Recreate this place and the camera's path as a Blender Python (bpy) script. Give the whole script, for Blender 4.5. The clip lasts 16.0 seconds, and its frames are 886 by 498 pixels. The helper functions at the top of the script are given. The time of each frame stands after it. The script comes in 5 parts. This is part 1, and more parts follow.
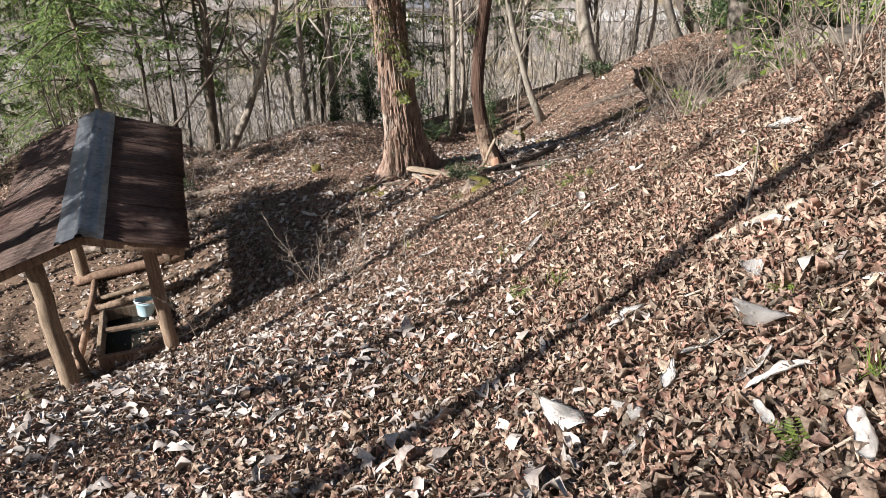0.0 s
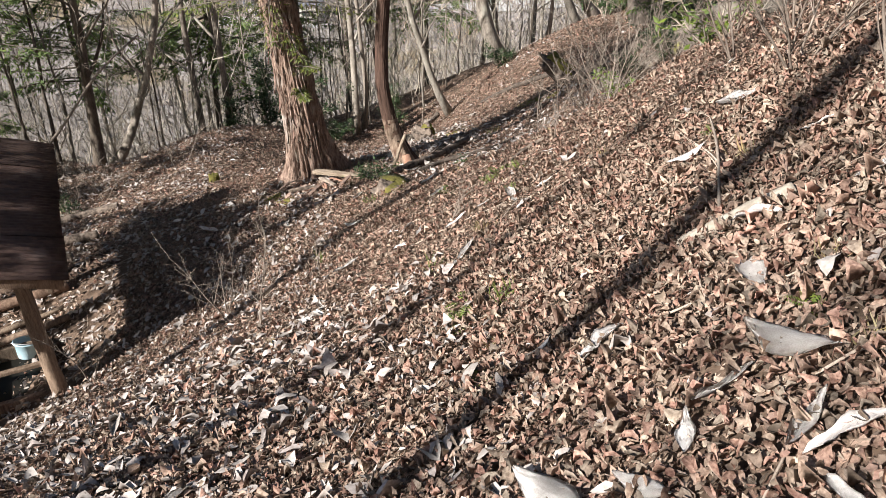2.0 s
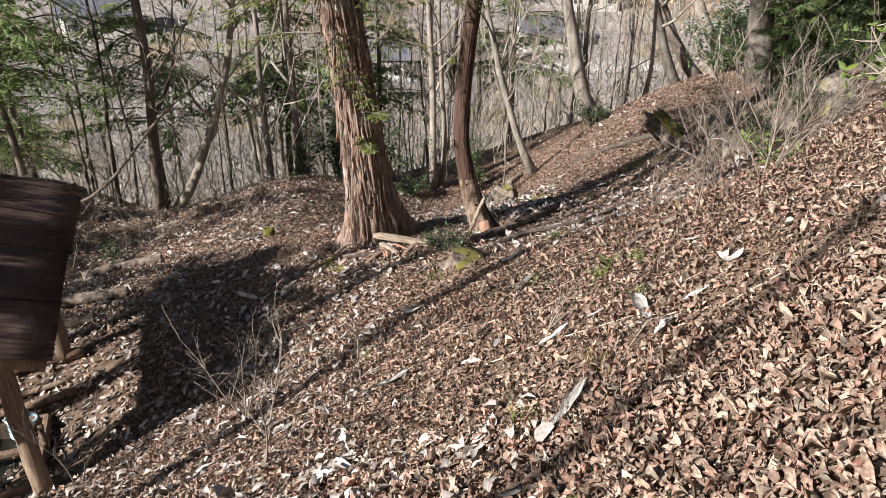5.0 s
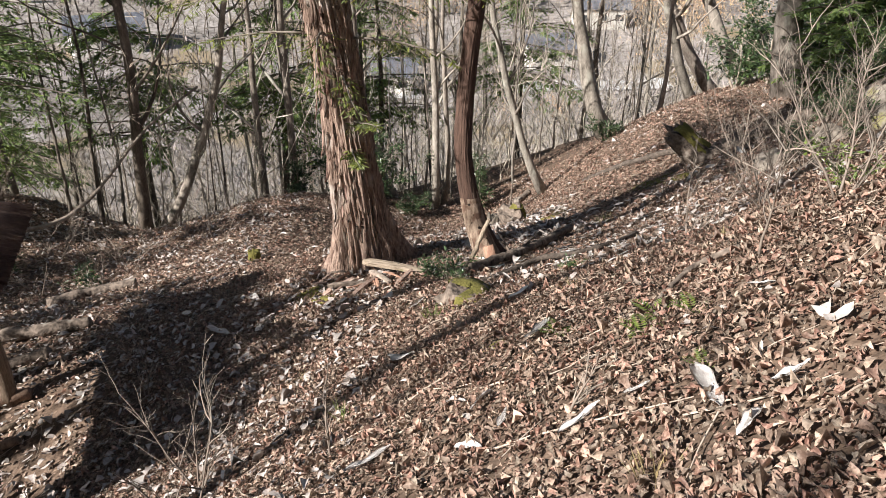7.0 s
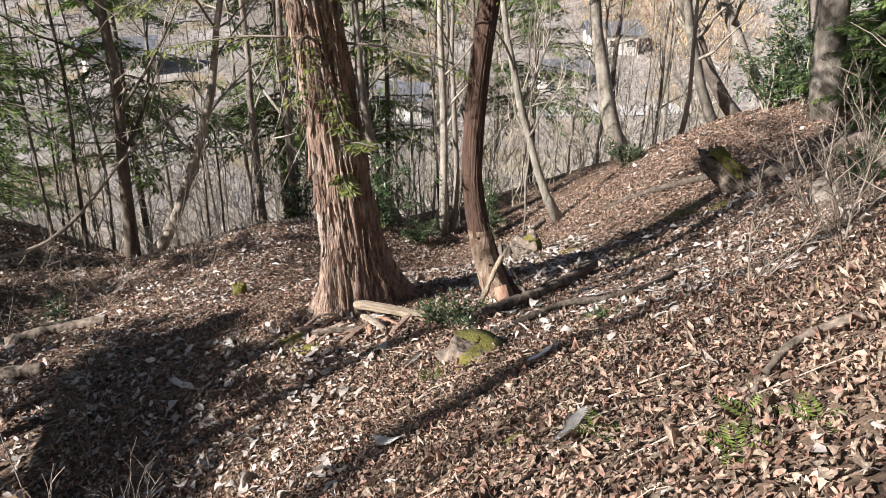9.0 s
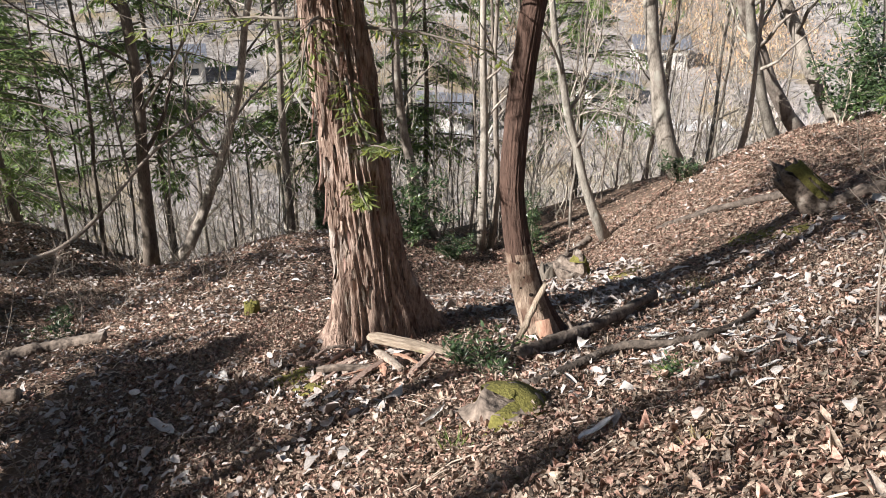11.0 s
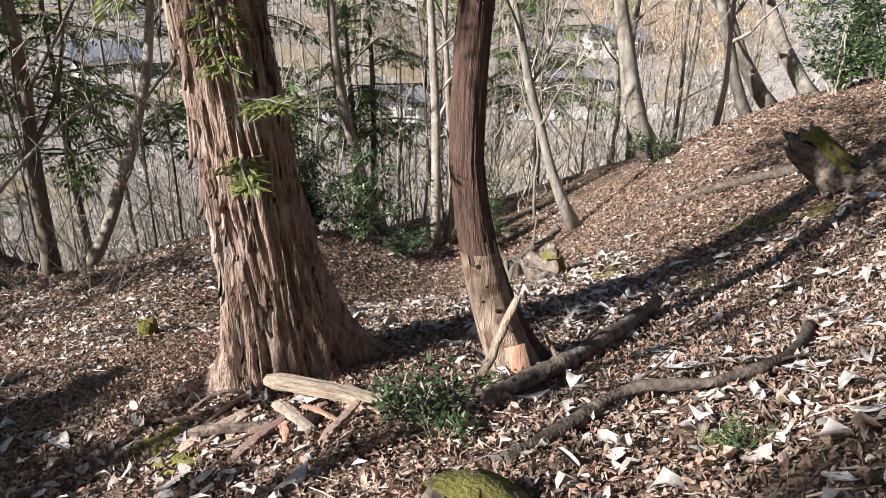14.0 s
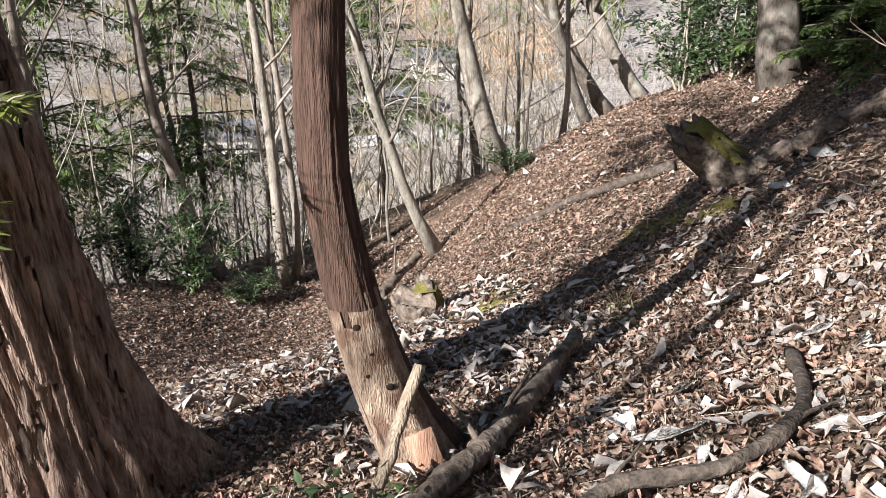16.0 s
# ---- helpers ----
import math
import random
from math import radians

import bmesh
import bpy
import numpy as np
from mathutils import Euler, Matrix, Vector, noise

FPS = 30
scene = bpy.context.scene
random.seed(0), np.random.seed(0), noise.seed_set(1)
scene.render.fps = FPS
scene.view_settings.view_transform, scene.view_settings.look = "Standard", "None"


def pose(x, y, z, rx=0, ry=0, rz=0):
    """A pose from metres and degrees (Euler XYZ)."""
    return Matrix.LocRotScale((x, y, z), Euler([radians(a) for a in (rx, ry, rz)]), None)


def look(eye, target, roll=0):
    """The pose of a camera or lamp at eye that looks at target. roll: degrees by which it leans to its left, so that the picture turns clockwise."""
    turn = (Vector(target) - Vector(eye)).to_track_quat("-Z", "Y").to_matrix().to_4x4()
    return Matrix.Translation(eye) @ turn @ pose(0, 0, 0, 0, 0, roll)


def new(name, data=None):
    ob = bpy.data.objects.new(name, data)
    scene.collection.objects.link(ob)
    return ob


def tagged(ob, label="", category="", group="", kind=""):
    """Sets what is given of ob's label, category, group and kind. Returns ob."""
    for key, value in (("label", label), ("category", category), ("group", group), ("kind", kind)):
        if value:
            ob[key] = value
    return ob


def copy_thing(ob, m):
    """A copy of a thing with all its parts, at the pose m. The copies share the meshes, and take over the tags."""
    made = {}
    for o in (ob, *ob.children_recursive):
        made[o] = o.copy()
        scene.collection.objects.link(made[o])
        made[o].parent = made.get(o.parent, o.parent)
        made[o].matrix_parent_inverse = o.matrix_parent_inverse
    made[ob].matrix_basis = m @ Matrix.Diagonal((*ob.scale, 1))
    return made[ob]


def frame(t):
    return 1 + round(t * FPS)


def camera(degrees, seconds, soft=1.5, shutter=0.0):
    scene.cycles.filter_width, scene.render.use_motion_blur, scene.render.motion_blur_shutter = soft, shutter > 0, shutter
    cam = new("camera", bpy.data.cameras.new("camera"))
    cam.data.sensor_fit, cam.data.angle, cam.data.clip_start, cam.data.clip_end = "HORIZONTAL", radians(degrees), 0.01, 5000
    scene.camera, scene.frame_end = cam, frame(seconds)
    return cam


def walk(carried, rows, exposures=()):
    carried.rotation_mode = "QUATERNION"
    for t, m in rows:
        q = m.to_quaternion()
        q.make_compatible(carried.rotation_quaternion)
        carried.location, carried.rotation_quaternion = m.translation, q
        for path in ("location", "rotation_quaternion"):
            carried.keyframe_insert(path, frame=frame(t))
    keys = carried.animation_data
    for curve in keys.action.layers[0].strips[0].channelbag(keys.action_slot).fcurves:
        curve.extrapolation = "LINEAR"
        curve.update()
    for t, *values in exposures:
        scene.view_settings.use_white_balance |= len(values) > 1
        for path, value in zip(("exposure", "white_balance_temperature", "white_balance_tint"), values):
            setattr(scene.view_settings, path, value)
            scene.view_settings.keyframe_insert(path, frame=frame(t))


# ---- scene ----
cam = camera(60.0, 16.0, soft=0.7)
METRES, EYE, TILT, LEAN, TURN = 9.5, 1.4, -32.0, 0.0, 0.0
ROWS = [
    (0.0, 0.0, 0.0, 0.0, -0.0, 0.0, 0.0),
    (0.5, 0.0019, 0.0178, 0.0014, -3.51, -0.9, 2.42),
    (1.0, -0.0062, 0.0365, 0.0046, -5.22, -1.79, 3.5),
    (1.5, -0.0063, 0.0548, 0.0105, -6.18, -1.76, 4.11),
    (2.0, -0.0044, 0.0785, 0.0119, -6.55, -0.56, 4.38),
    (2.5, -0.0061, 0.1018, 0.0203, -6.52, 0.03, 4.31),
    (3.0, -0.0034, 0.1346, 0.0236, -5.62, 1.34, 3.67),
    (3.5, 0.0024, 0.165, 0.0311, -4.17, 2.26, 2.71),
    (4.0, 0.0037, 0.2027, 0.0384, -3.07, 2.9, 1.91),
    (4.5, 0.0057, 0.241, 0.0447, -1.7, 3.36, 0.87),
    (7.0, 0.0204, 0.3942, 0.0713, -0.78, 5.03, 0.39),
    (7.5, 0.0222, 0.4233, 0.0786, -0.81, 5.18, 0.41),
    (8.0, 0.0214, 0.4546, 0.0858, -0.88, 5.64, 0.4),
    (8.5, 0.0236, 0.4883, 0.0931, -0.71, 6.53, 0.26),
    (9.0, 0.0273, 0.5218, 0.0996, -0.1, 6.82, -0.18),
    (9.5, 0.0286, 0.5482, 0.1058, 0.65, 6.92, -0.72),
    (12.0, 0.037, 0.7094, 0.1368, 3.25, 7.94, -2.56),
    (12.5, 0.0381, 0.7401, 0.1418, 3.25, 7.65, -2.6),
    (13.0, 0.0391, 0.7703, 0.1473, 3.0, 7.44, -2.43),
    (13.5, 0.0396, 0.8031, 0.1517, 2.0, 7.21, -1.76),
    (14.0, 0.0423, 0.8368, 0.1554, -0.13, 7.24, -0.09),
    (14.5, 0.0437, 0.8727, 0.1625, -4.04, 7.08, 2.73),
    (15.0, 0.0507, 0.9116, 0.169, -8.33, 6.98, 5.74),
    (15.5, 0.0507, 0.9429, 0.1773, -11.27, 6.9, 7.8),
    (16.0, 0.0388, 0.9744, 0.1832, -10.61, 8.58, 7.19),
]
walk(cam, [(t, pose(0, 0, EYE, TILT, LEAN, TURN) @ pose(METRES * x, METRES * y, METRES * z, 90 + pitch, roll, yaw)) for t, x, y, z, yaw, pitch, roll in ROWS],
     exposures=[(0.0, 1.15, 6500, 10), (2.5, 1.04, 6500, 10), (4.5, 1.03, 6500, 10), (7.0, 1.1, 6500, 10), (9.5, 1.21, 6450, 10), (12.0, 1.25, 6330, 10), (16.0, 1.27, 6300, 10)])

# ---- light ----
SUN_EL, SUN_AZ = 31.0, 211.0          # degrees; the way towards the sun, from +x
world = bpy.data.worlds.new("sky")
scene.world = world
world.use_nodes = True
wn = world.node_tree.nodes
sky = wn.new("ShaderNodeTexSky")
sky.sky_type, sky.sun_disc = "NISHITA", False
sky.sun_elevation, sky.sun_rotation = radians(SUN_EL), radians(90 - SUN_AZ)
world.node_tree.links.new(sky.outputs[0], wn["Background"].inputs[0])
wn["Background"].inputs[1].default_value = 0.034
sun_data = bpy.data.lights.new("sun", "SUN")
sun_data.energy, sun_data.angle, sun_data.color = 5.0, radians(0.55), (1.0, 0.95, 0.89)
sun = new("sun", sun_data)
sun.matrix_world = look((math.cos(radians(SUN_AZ)) * 50, math.sin(radians(SUN_AZ)) * 50, 50 * math.tan(radians(SUN_EL))), (0, 0, 0))

# ---- materials ----
def material(name, c1, c2, scale=4.0, rough=0.8, bump=0.3, stretch=(1, 1, 1), fine=40.0, metal=0.0, spread=0.0, island=False,
             ends=(0.35, 0.65), patch=None, patch_scale=1.5, patch_at=0.55, relief=0.02, spec=0.3, through_light=0.0):
    """Two noises of different size between two colours, a fine bump, object or island variation, and patches of a third colour."""
    m = bpy.data.materials.new(name)
    m.use_nodes = True
    n, l = m.node_tree.nodes, m.node_tree.links
    b = n["Principled BSDF"]
    co, mp = n.new("ShaderNodeTexCoord"), n.new("ShaderNodeMapping")
    mp.inputs["Scale"].default_value = stretch
    l.new(co.outputs["Object"], mp.inputs[0])
    big, small = n.new("ShaderNodeTexNoise"), n.new("ShaderNodeTexNoise")
    for node, s, d in ((big, scale, 4), (small, fine, 3)):
        node.inputs["Scale"].default_value, node.inputs["Detail"].default_value = s, d
        l.new(mp.outputs[0], node.inputs["Vector"])
    mix = n.new("ShaderNodeMath")
    mix.operation = "MULTIPLY_ADD"
    mix.inputs[1].default_value = 0.45
    l.new(small.outputs[0], mix.inputs[0])
    half = n.new("ShaderNodeMath")
    half.operation, half.inputs[1].default_value = "MULTIPLY", 0.55
    l.new(big.outputs[0], half.inputs[0])
    l.new(half.outputs[0], mix.inputs[2])
    ramp = n.new("ShaderNodeValToRGB")
    ramp.color_ramp.elements[0].position, ramp.color_ramp.elements[1].position = ends
    ramp.color_ramp.elements[0].color, ramp.color_ramp.elements[1].color = (*c1, 1), (*c2, 1)
    l.new(mix.outputs[0], ramp.inputs[0])
    col = ramp.outputs[0]
    if patch:
        pn = n.new("ShaderNodeTexNoise")
        pn.inputs["Scale"].default_value, pn.inputs["Detail"].default_value = patch_scale, 5
        l.new(co.outputs["Object"], pn.inputs["Vector"])
        pr = n.new("ShaderNodeValToRGB")
        pr.color_ramp.elements[0].position, pr.color_ramp.elements[1].position = patch_at, patch_at + 0.08
        l.new(pn.outputs[0], pr.inputs[0])
        px = n.new("ShaderNodeMixRGB")
        px.inputs[2].default_value = (*patch, 1)
        l.new(pr.outputs[0], px.inputs[0])
        l.new(col, px.inputs[1])
        col = px.outputs[0]
    if spread:
        rnd = n.new("ShaderNodeNewGeometry").outputs["Random Per Island"] if island else n.new("ShaderNodeObjectInfo").outputs["Random"]
        hsv = n.new("ShaderNodeHueSaturation")
        val = n.new("ShaderNodeMapRange")
        val.inputs["To Min"].default_value, val.inputs["To Max"].default_value = 1 - spread, 1 + spread
        l.new(rnd, val.inputs[0])
        l.new(val.outputs[0], hsv.inputs["Value"])
        hue = n.new("ShaderNodeMapRange")
        hue.inputs["To Min"].default_value, hue.inputs["To Max"].default_value = 0.5 + spread * 0.045, 0.5 - spread * 0.045
        wrap = n.new("ShaderNodeMath")
        wrap.operation, wrap.inputs[1].default_value = "MULTIPLY", 7.3
        fr = n.new("ShaderNodeMath")
        fr.operation = "FRACT"
        l.new(rnd, wrap.inputs[0])
        l.new(wrap.outputs[0], fr.inputs[0])
        l.new(fr.outputs[0], hue.inputs[0])
        l.new(hue.outputs[0], hsv.inputs["Hue"])
        sat = n.new("ShaderNodeMapRange")
        sat.inputs["To Min"].default_value, sat.inputs["To Max"].default_value = 1 - spread * 0.5, 1 + spread * 0.4
        l.new(fr.outputs[0], sat.inputs[0])
        l.new(sat.outputs[0], hsv.inputs["Saturation"])
        l.new(col, hsv.inputs["Color"])
        col = hsv.outputs[0]
    l.new(col, b.inputs["Base Color"])
    b.inputs["Roughness"].default_value, b.inputs["Metallic"].default_value = rough, metal
    b.inputs["Specular IOR Level"].default_value = spec
    if bump:
        bp = n.new("ShaderNodeBump")
        bp.inputs["Strength"].default_value, bp.inputs["Distance"].default_value = bump, relief
        l.new(mix.outputs[0], bp.inputs["Height"])
        l.new(bp.outputs[0], b.inputs["Normal"])
    if through_light:
        tr = n.new("ShaderNodeBsdfTranslucent")
        l.new(col, tr.inputs[0])
        ms = n.new("ShaderNodeMixShader")
        ms.inputs[0].default_value = through_light
        l.new(b.outputs[0], ms.inputs[1])
        l.new(tr.outputs[0], ms.inputs[2])
        l.new(ms.outputs[0], n["Material Output"].inputs[0])
    return m


M_SOIL = material("leafy_soil", (0.04, 0.027, 0.019), (0.2, 0.138, 0.1), 3.0, 0.9, 1.0, fine=34, patch=(0.3, 0.215, 0.16), patch_scale=11, patch_at=0.6)
M_FAR = material("far_ground", (0.16, 0.143, 0.13), (0.38, 0.352, 0.336), 0.06, 0.95, 0.0, fine=0.9, patch=(0.25, 0.2, 0.13), patch_scale=0.05, ends=(0.4, 0.6))
M_LEAF = material("brown_leaf", (0.165, 0.106, 0.077), (0.44, 0.32, 0.247), 10, 0.6, 0.3, fine=90, spread=0.46, island=True, ends=(0.42, 0.6), relief=0.006, spec=0.4, through_light=0.12)
M_PALE = material("pale_leaf", (0.27, 0.23, 0.205), (0.56, 0.51, 0.48), 7, 0.55, 0.4, fine=60, spread=0.25, island=True, relief=0.004, spec=0.4)
M_MAG = material("magnolia_leaf", (0.62, 0.57, 0.54), (0.86, 0.84, 0.82), 9, 0.55, 0.5, fine=70, spread=0.12, relief=0.004, spec=0.4)
M_MAGB = material("magnolia_leaf_brown", (0.36, 0.27, 0.21), (0.6, 0.5, 0.44), 9, 0.6, 0.5, fine=70, spread=0.2, relief=0.004)
M_BARK = material("red_bark", (0.13, 0.078, 0.058), (0.48, 0.355, 0.285), 4, 0.9, 1.0, (7, 7, 1.1), 12, relief=0.06, patch=(0.44, 0.375, 0.33), patch_scale=1.8, patch_at=0.55, ends=(0.36, 0.64))
M_PEEL = material("peeling_bark", (0.18, 0.115, 0.09), (0.46, 0.35, 0.285), 14, 0.9, 0.8, (4, 4, 0.8), 50, spread=0.45, relief=0.01)
M_BARK2 = material("dark_red_bark", (0.036, 0.023, 0.018), (0.16, 0.096, 0.073), 5, 0.9, 0.9, (9, 9, 0.5), 22, relief=0.03, ends=(0.3, 0.7))
M_INNER = material("bare_inner_wood", (0.3, 0.15, 0.1), (0.52, 0.33, 0.24), 6, 0.8, 0.5, (6, 6, 0.6), 30)
M_GREY = material("grey_bark", (0.12, 0.102, 0.083), (0.37, 0.325, 0.28), 3, 0.9, 0.8, (2.5, 2.5, 0.8), 18, spread=0.3, patch=(0.36, 0.34, 0.29), patch_scale=2.2, patch_at=0.58)
M_DARK = material("dark_bark", (0.07, 0.058, 0.047), (0.22, 0.185, 0.15), 3, 0.9, 0.6, (3, 3, 0.8), 20, spread=0.25)
M_TWIG = material("twig_bark", (0.24, 0.2, 0.16), (0.48, 0.42, 0.35), 6, 0.9, 0.3, fine=30, spread=0.3)
M_DEAD = material("dead_wood", (0.05, 0.039, 0.032), (0.27, 0.215, 0.175), 4, 0.9, 1.0, (3, 3, 3), 9, relief=0.03, ends=(0.36, 0.66), patch=(0.3, 0.26, 0.22), patch_scale=6, patch_at=0.6)
M_ROT = material("rotten_branch", (0.03, 0.024, 0.02), (0.14, 0.112, 0.092), 5, 0.9, 1.0, (3, 3, 3), 16, relief=0.03, patch=(0.2, 0.17, 0.145), patch_scale=8, patch_at=0.62)
M_SPLIT = material("split_wood", (0.2, 0.15, 0.105), (0.5, 0.41, 0.32), 4, 0.85, 0.9, (6, 6, 1.2), 20, relief=0.03, patch=(0.16, 0.17, 0.05), patch_scale=4, patch_at=0.6)
M_SPLITX = material("split_plank", (0.2, 0.15, 0.105), (0.5, 0.41, 0.32), 4, 0.85, 0.9, (1.2, 7, 7), 20, relief=0.02, patch=(0.16, 0.16, 0.06), patch_scale=5, patch_at=0.6)
M_BRUSH = material("brushwood", (0.13, 0.105, 0.085), (0.34, 0.29, 0.245), 3, 0.9, 0.3, fine=20, spread=0.3, island=True)
M_MOSS = material("moss", (0.07, 0.065, 0.016), (0.24, 0.215, 0.06), 5, 0.95, 1.0, fine=60, relief=0.02)
M_STUMP = material("mossy_stump_wood", (0.13, 0.1, 0.07), (0.4, 0.33, 0.24), 4, 0.9, 0.8, (4, 4, 0.8), 26, patch=(0.17, 0.17, 0.03), patch_scale=3.0, patch_at=0.52)
M_ROCK = material("weathered_rock", (0.13, 0.11, 0.09), (0.36, 0.32, 0.27), 3, 0.9, 0.8, fine=18, patch=(0.3, 0.28, 0.1), patch_scale=2.5, patch_at=0.58, spread=0.15)
M_NEEDLE = material("conifer_spray", (0.1, 0.155, 0.05), (0.27, 0.36, 0.13), 2, 0.7, 0.0, fine=12, spread=0.4, island=True, through_light=0.42)
M_EVER = material("evergreen_leaf", (0.022, 0.045, 0.018), (0.075, 0.115, 0.042), 3, 0.35, 0.0, fine=20, spread=0.4, island=True, spec=0.5, through_light=0.15)
M_FRESH = material("fresh_leaf", (0.1, 0.15, 0.035), (0.24, 0.31, 0.09), 3, 0.5, 0.0, fine=20, spread=0.3, island=True, through_light=0.3)
M_GRASS = material("dry_grass", (0.3, 0.24, 0.12), (0.5, 0.43, 0.25), 3, 0.8, 0.0, fine=20, spread=0.3, island=True, through_light=0.2)
M_ROOF = material("brown_corrugated_sheet", (0.12, 0.08, 0.068), (0.25, 0.175, 0.15), 1.6, 0.55, 0.2, (1, 1, 1), 14, patch=(0.26, 0.2, 0.18), patch_scale=2.4, patch_at=0.6, spread=0.12)
M_ZINC = material("galvanised_cap", (0.22, 0.24, 0.28), (0.5, 0.54, 0.6), 3, 0.42, 0.1, fine=16, metal=0.75, patch=(0.2, 0.14, 0.1), patch_scale=5, patch_at=0.64)
M_TIMBER = material("weathered_timber", (0.12, 0.08, 0.055), (0.36, 0.26, 0.19), 4, 0.85, 0.6, (7, 7, 0.7), 26, spread=0.2)
M_BLUE = material("pale_blue_plastic", (0.4, 0.6, 0.68), (0.52, 0.72, 0.8), 3, 0.35, 0.0, fine=25, spec=0.5)
M_HOUSEW = material("house_wall_render", (0.5, 0.48, 0.44), (0.7, 0.68, 0.64), 0.6, 0.9, 0.0, fine=4)
M_TILE = material("grey_roof_tile", (0.16, 0.17, 0.2), (0.32, 0.34, 0.4), 0.6, 0.6, 0.0, fine=6)
M_WATER = material("dark_water", (0.008, 0.008, 0.007), (0.02, 0.018, 0.015), 3, 0.4, 0.0, fine=4)
M_GLASSD = material("window_glass", (0.03, 0.035, 0.04), (0.06, 0.07, 0.08), 0.6, 0.1, 0.0, fine=4)
M_CONC = material("pale_concrete", (0.42, 0.42, 0.42), (0.62, 0.62, 0.62), 0.2, 0.9, 0.0, fine=2)
M_WOOD_GREY = material("far_bare_wood", (0.17, 0.15, 0.145), (0.38, 0.345, 0.33), 0.05, 0.95, 0.0, fine=0.5, spread=0.35, island=True)
M_WOOD_ORANGE = material("far_orange_wood", (0.38, 0.24, 0.13), (0.56, 0.41, 0.26), 0.05, 0.95, 0.0, fine=0.5, spread=0.35, island=True)
M_WOOD_GREEN = material("far_green_wood", (0.07, 0.1, 0.035), (0.17, 0.2, 0.08), 0.05, 0.95, 0.0, fine=0.5, spread=0.35, island=True)

# ---- the lie of the land ----
BUMPS = [0.03, -0.07, -0.47, -0.31, 0.35, 0.24, -0.1, -0.09, 0.8, -0.85, 0.4, 0.14, 0.44, -1.31, -1.39, 0.09, -0.02, 0.74, -0.25, 0.86, -0.01,
         -0.02, -0.97, 0.48, 0.49, -0.4, -0.15, 0.19, -0.43, -0.05, 1.23, -0.14, 0.69, -1.2, 0.25, -0.39, 2.36, -0.77, 1.31, -0.74, -0.64, 0.63]
BX, BY, BW = (-9.6, -6.4, -3.2, 0.0, 3.2, 6.4), (1.0, 4.2, 7.4, 10.6, 13.8, 17.0, 20.2), 2.35


def soft(v, k):
    return np.logaddexp(0, np.asarray(v, float) / k) * k


def slope(x, y):
    """The hillside without its fine bumps; a valley floor and a far hill beyond."""
    x, y = np.asarray(x, float), np.asarray(y, float)
    xe = 24 * np.tanh(x / 24)
    z = -2.47 + 0.31 * xe - 0.36 * (y - 8)
    for k, a in enumerate(BUMPS):
        z = z + a * np.exp(-((x - BX[k % 6]) ** 2 + (y - BY[k // 6]) ** 2) / (2 * BW * BW))
    z = z - 0.22 * soft(y - 29, 3) + 0.36 * soft(-y - 12, 3)
    valley = -40 + 0.02 * np.abs(x) + 0.2 * soft(y - 165, 12) + 0.12 * soft(-x - 90, 20) + 1.5 * np.sin(x * 0.031) * np.sin(y * 0.027)
    return valley + soft(z - valley, 1.5)


def land(x, y):
    x, y = np.asarray(x, float), np.asarray(y, float)
    fine = 0.022 * np.sin(3.1 * x + 1.3 * np.sin(2.2 * y)) * np.sin(2.7 * y + 0.8) + 0.012 * np.sin(7.9 * x + 2 * y) * np.sin(6.7 * y - 3 * x) + 0.03 * np.sin(1.3 * x - 0.9 * y + 1)
    return slope(x, y) + fine


def H(x, y):
    return float(land(x, y))


def tilt_at(x, y):
    """The turn that lays a flat thing onto the slope."""
    e = 0.15
    n = Vector((-(H(x + e, y) - H(x - e, y)) / (2 * e), -(H(x, y + e) - H(x, y - e)) / (2 * e), 1)).normalized()
    return Vector((0, 0, 1)).rotation_difference(n).to_matrix().to_4x4()


# ---- builders ----
def mesh_of(name, bm, mat, smooth=True):
    me = bpy.data.meshes.new(name)
    bm.to_mesh(me)
    bm.free()
    for m in mat if isinstance(mat, (list, tuple)) else (mat,):
        me.materials.append(m)
    if smooth:
        me.polygons.foreach_set("use_smooth", [True] * len(me.polygons))
    return me


def part(name, bm, mat, parent, label="", smooth=True):
    ob = new(name, mesh_of(name, bm, mat, smooth))
    ob.parent = parent
    if label:
        tagged(ob, label)
    return ob


def thing(name, m, label, category, group="", kind=""):
    ob = new(name)
    ob.matrix_world = m
    return tagged(ob, label, category, group, kind)


def solo(name, bm, mat, m, label, category, group="", kind="", smooth=True):
    ob = new(name, mesh_of(name, bm, mat, smooth))
    ob.matrix_world = m
    return tagged(ob, label, category, group, kind)


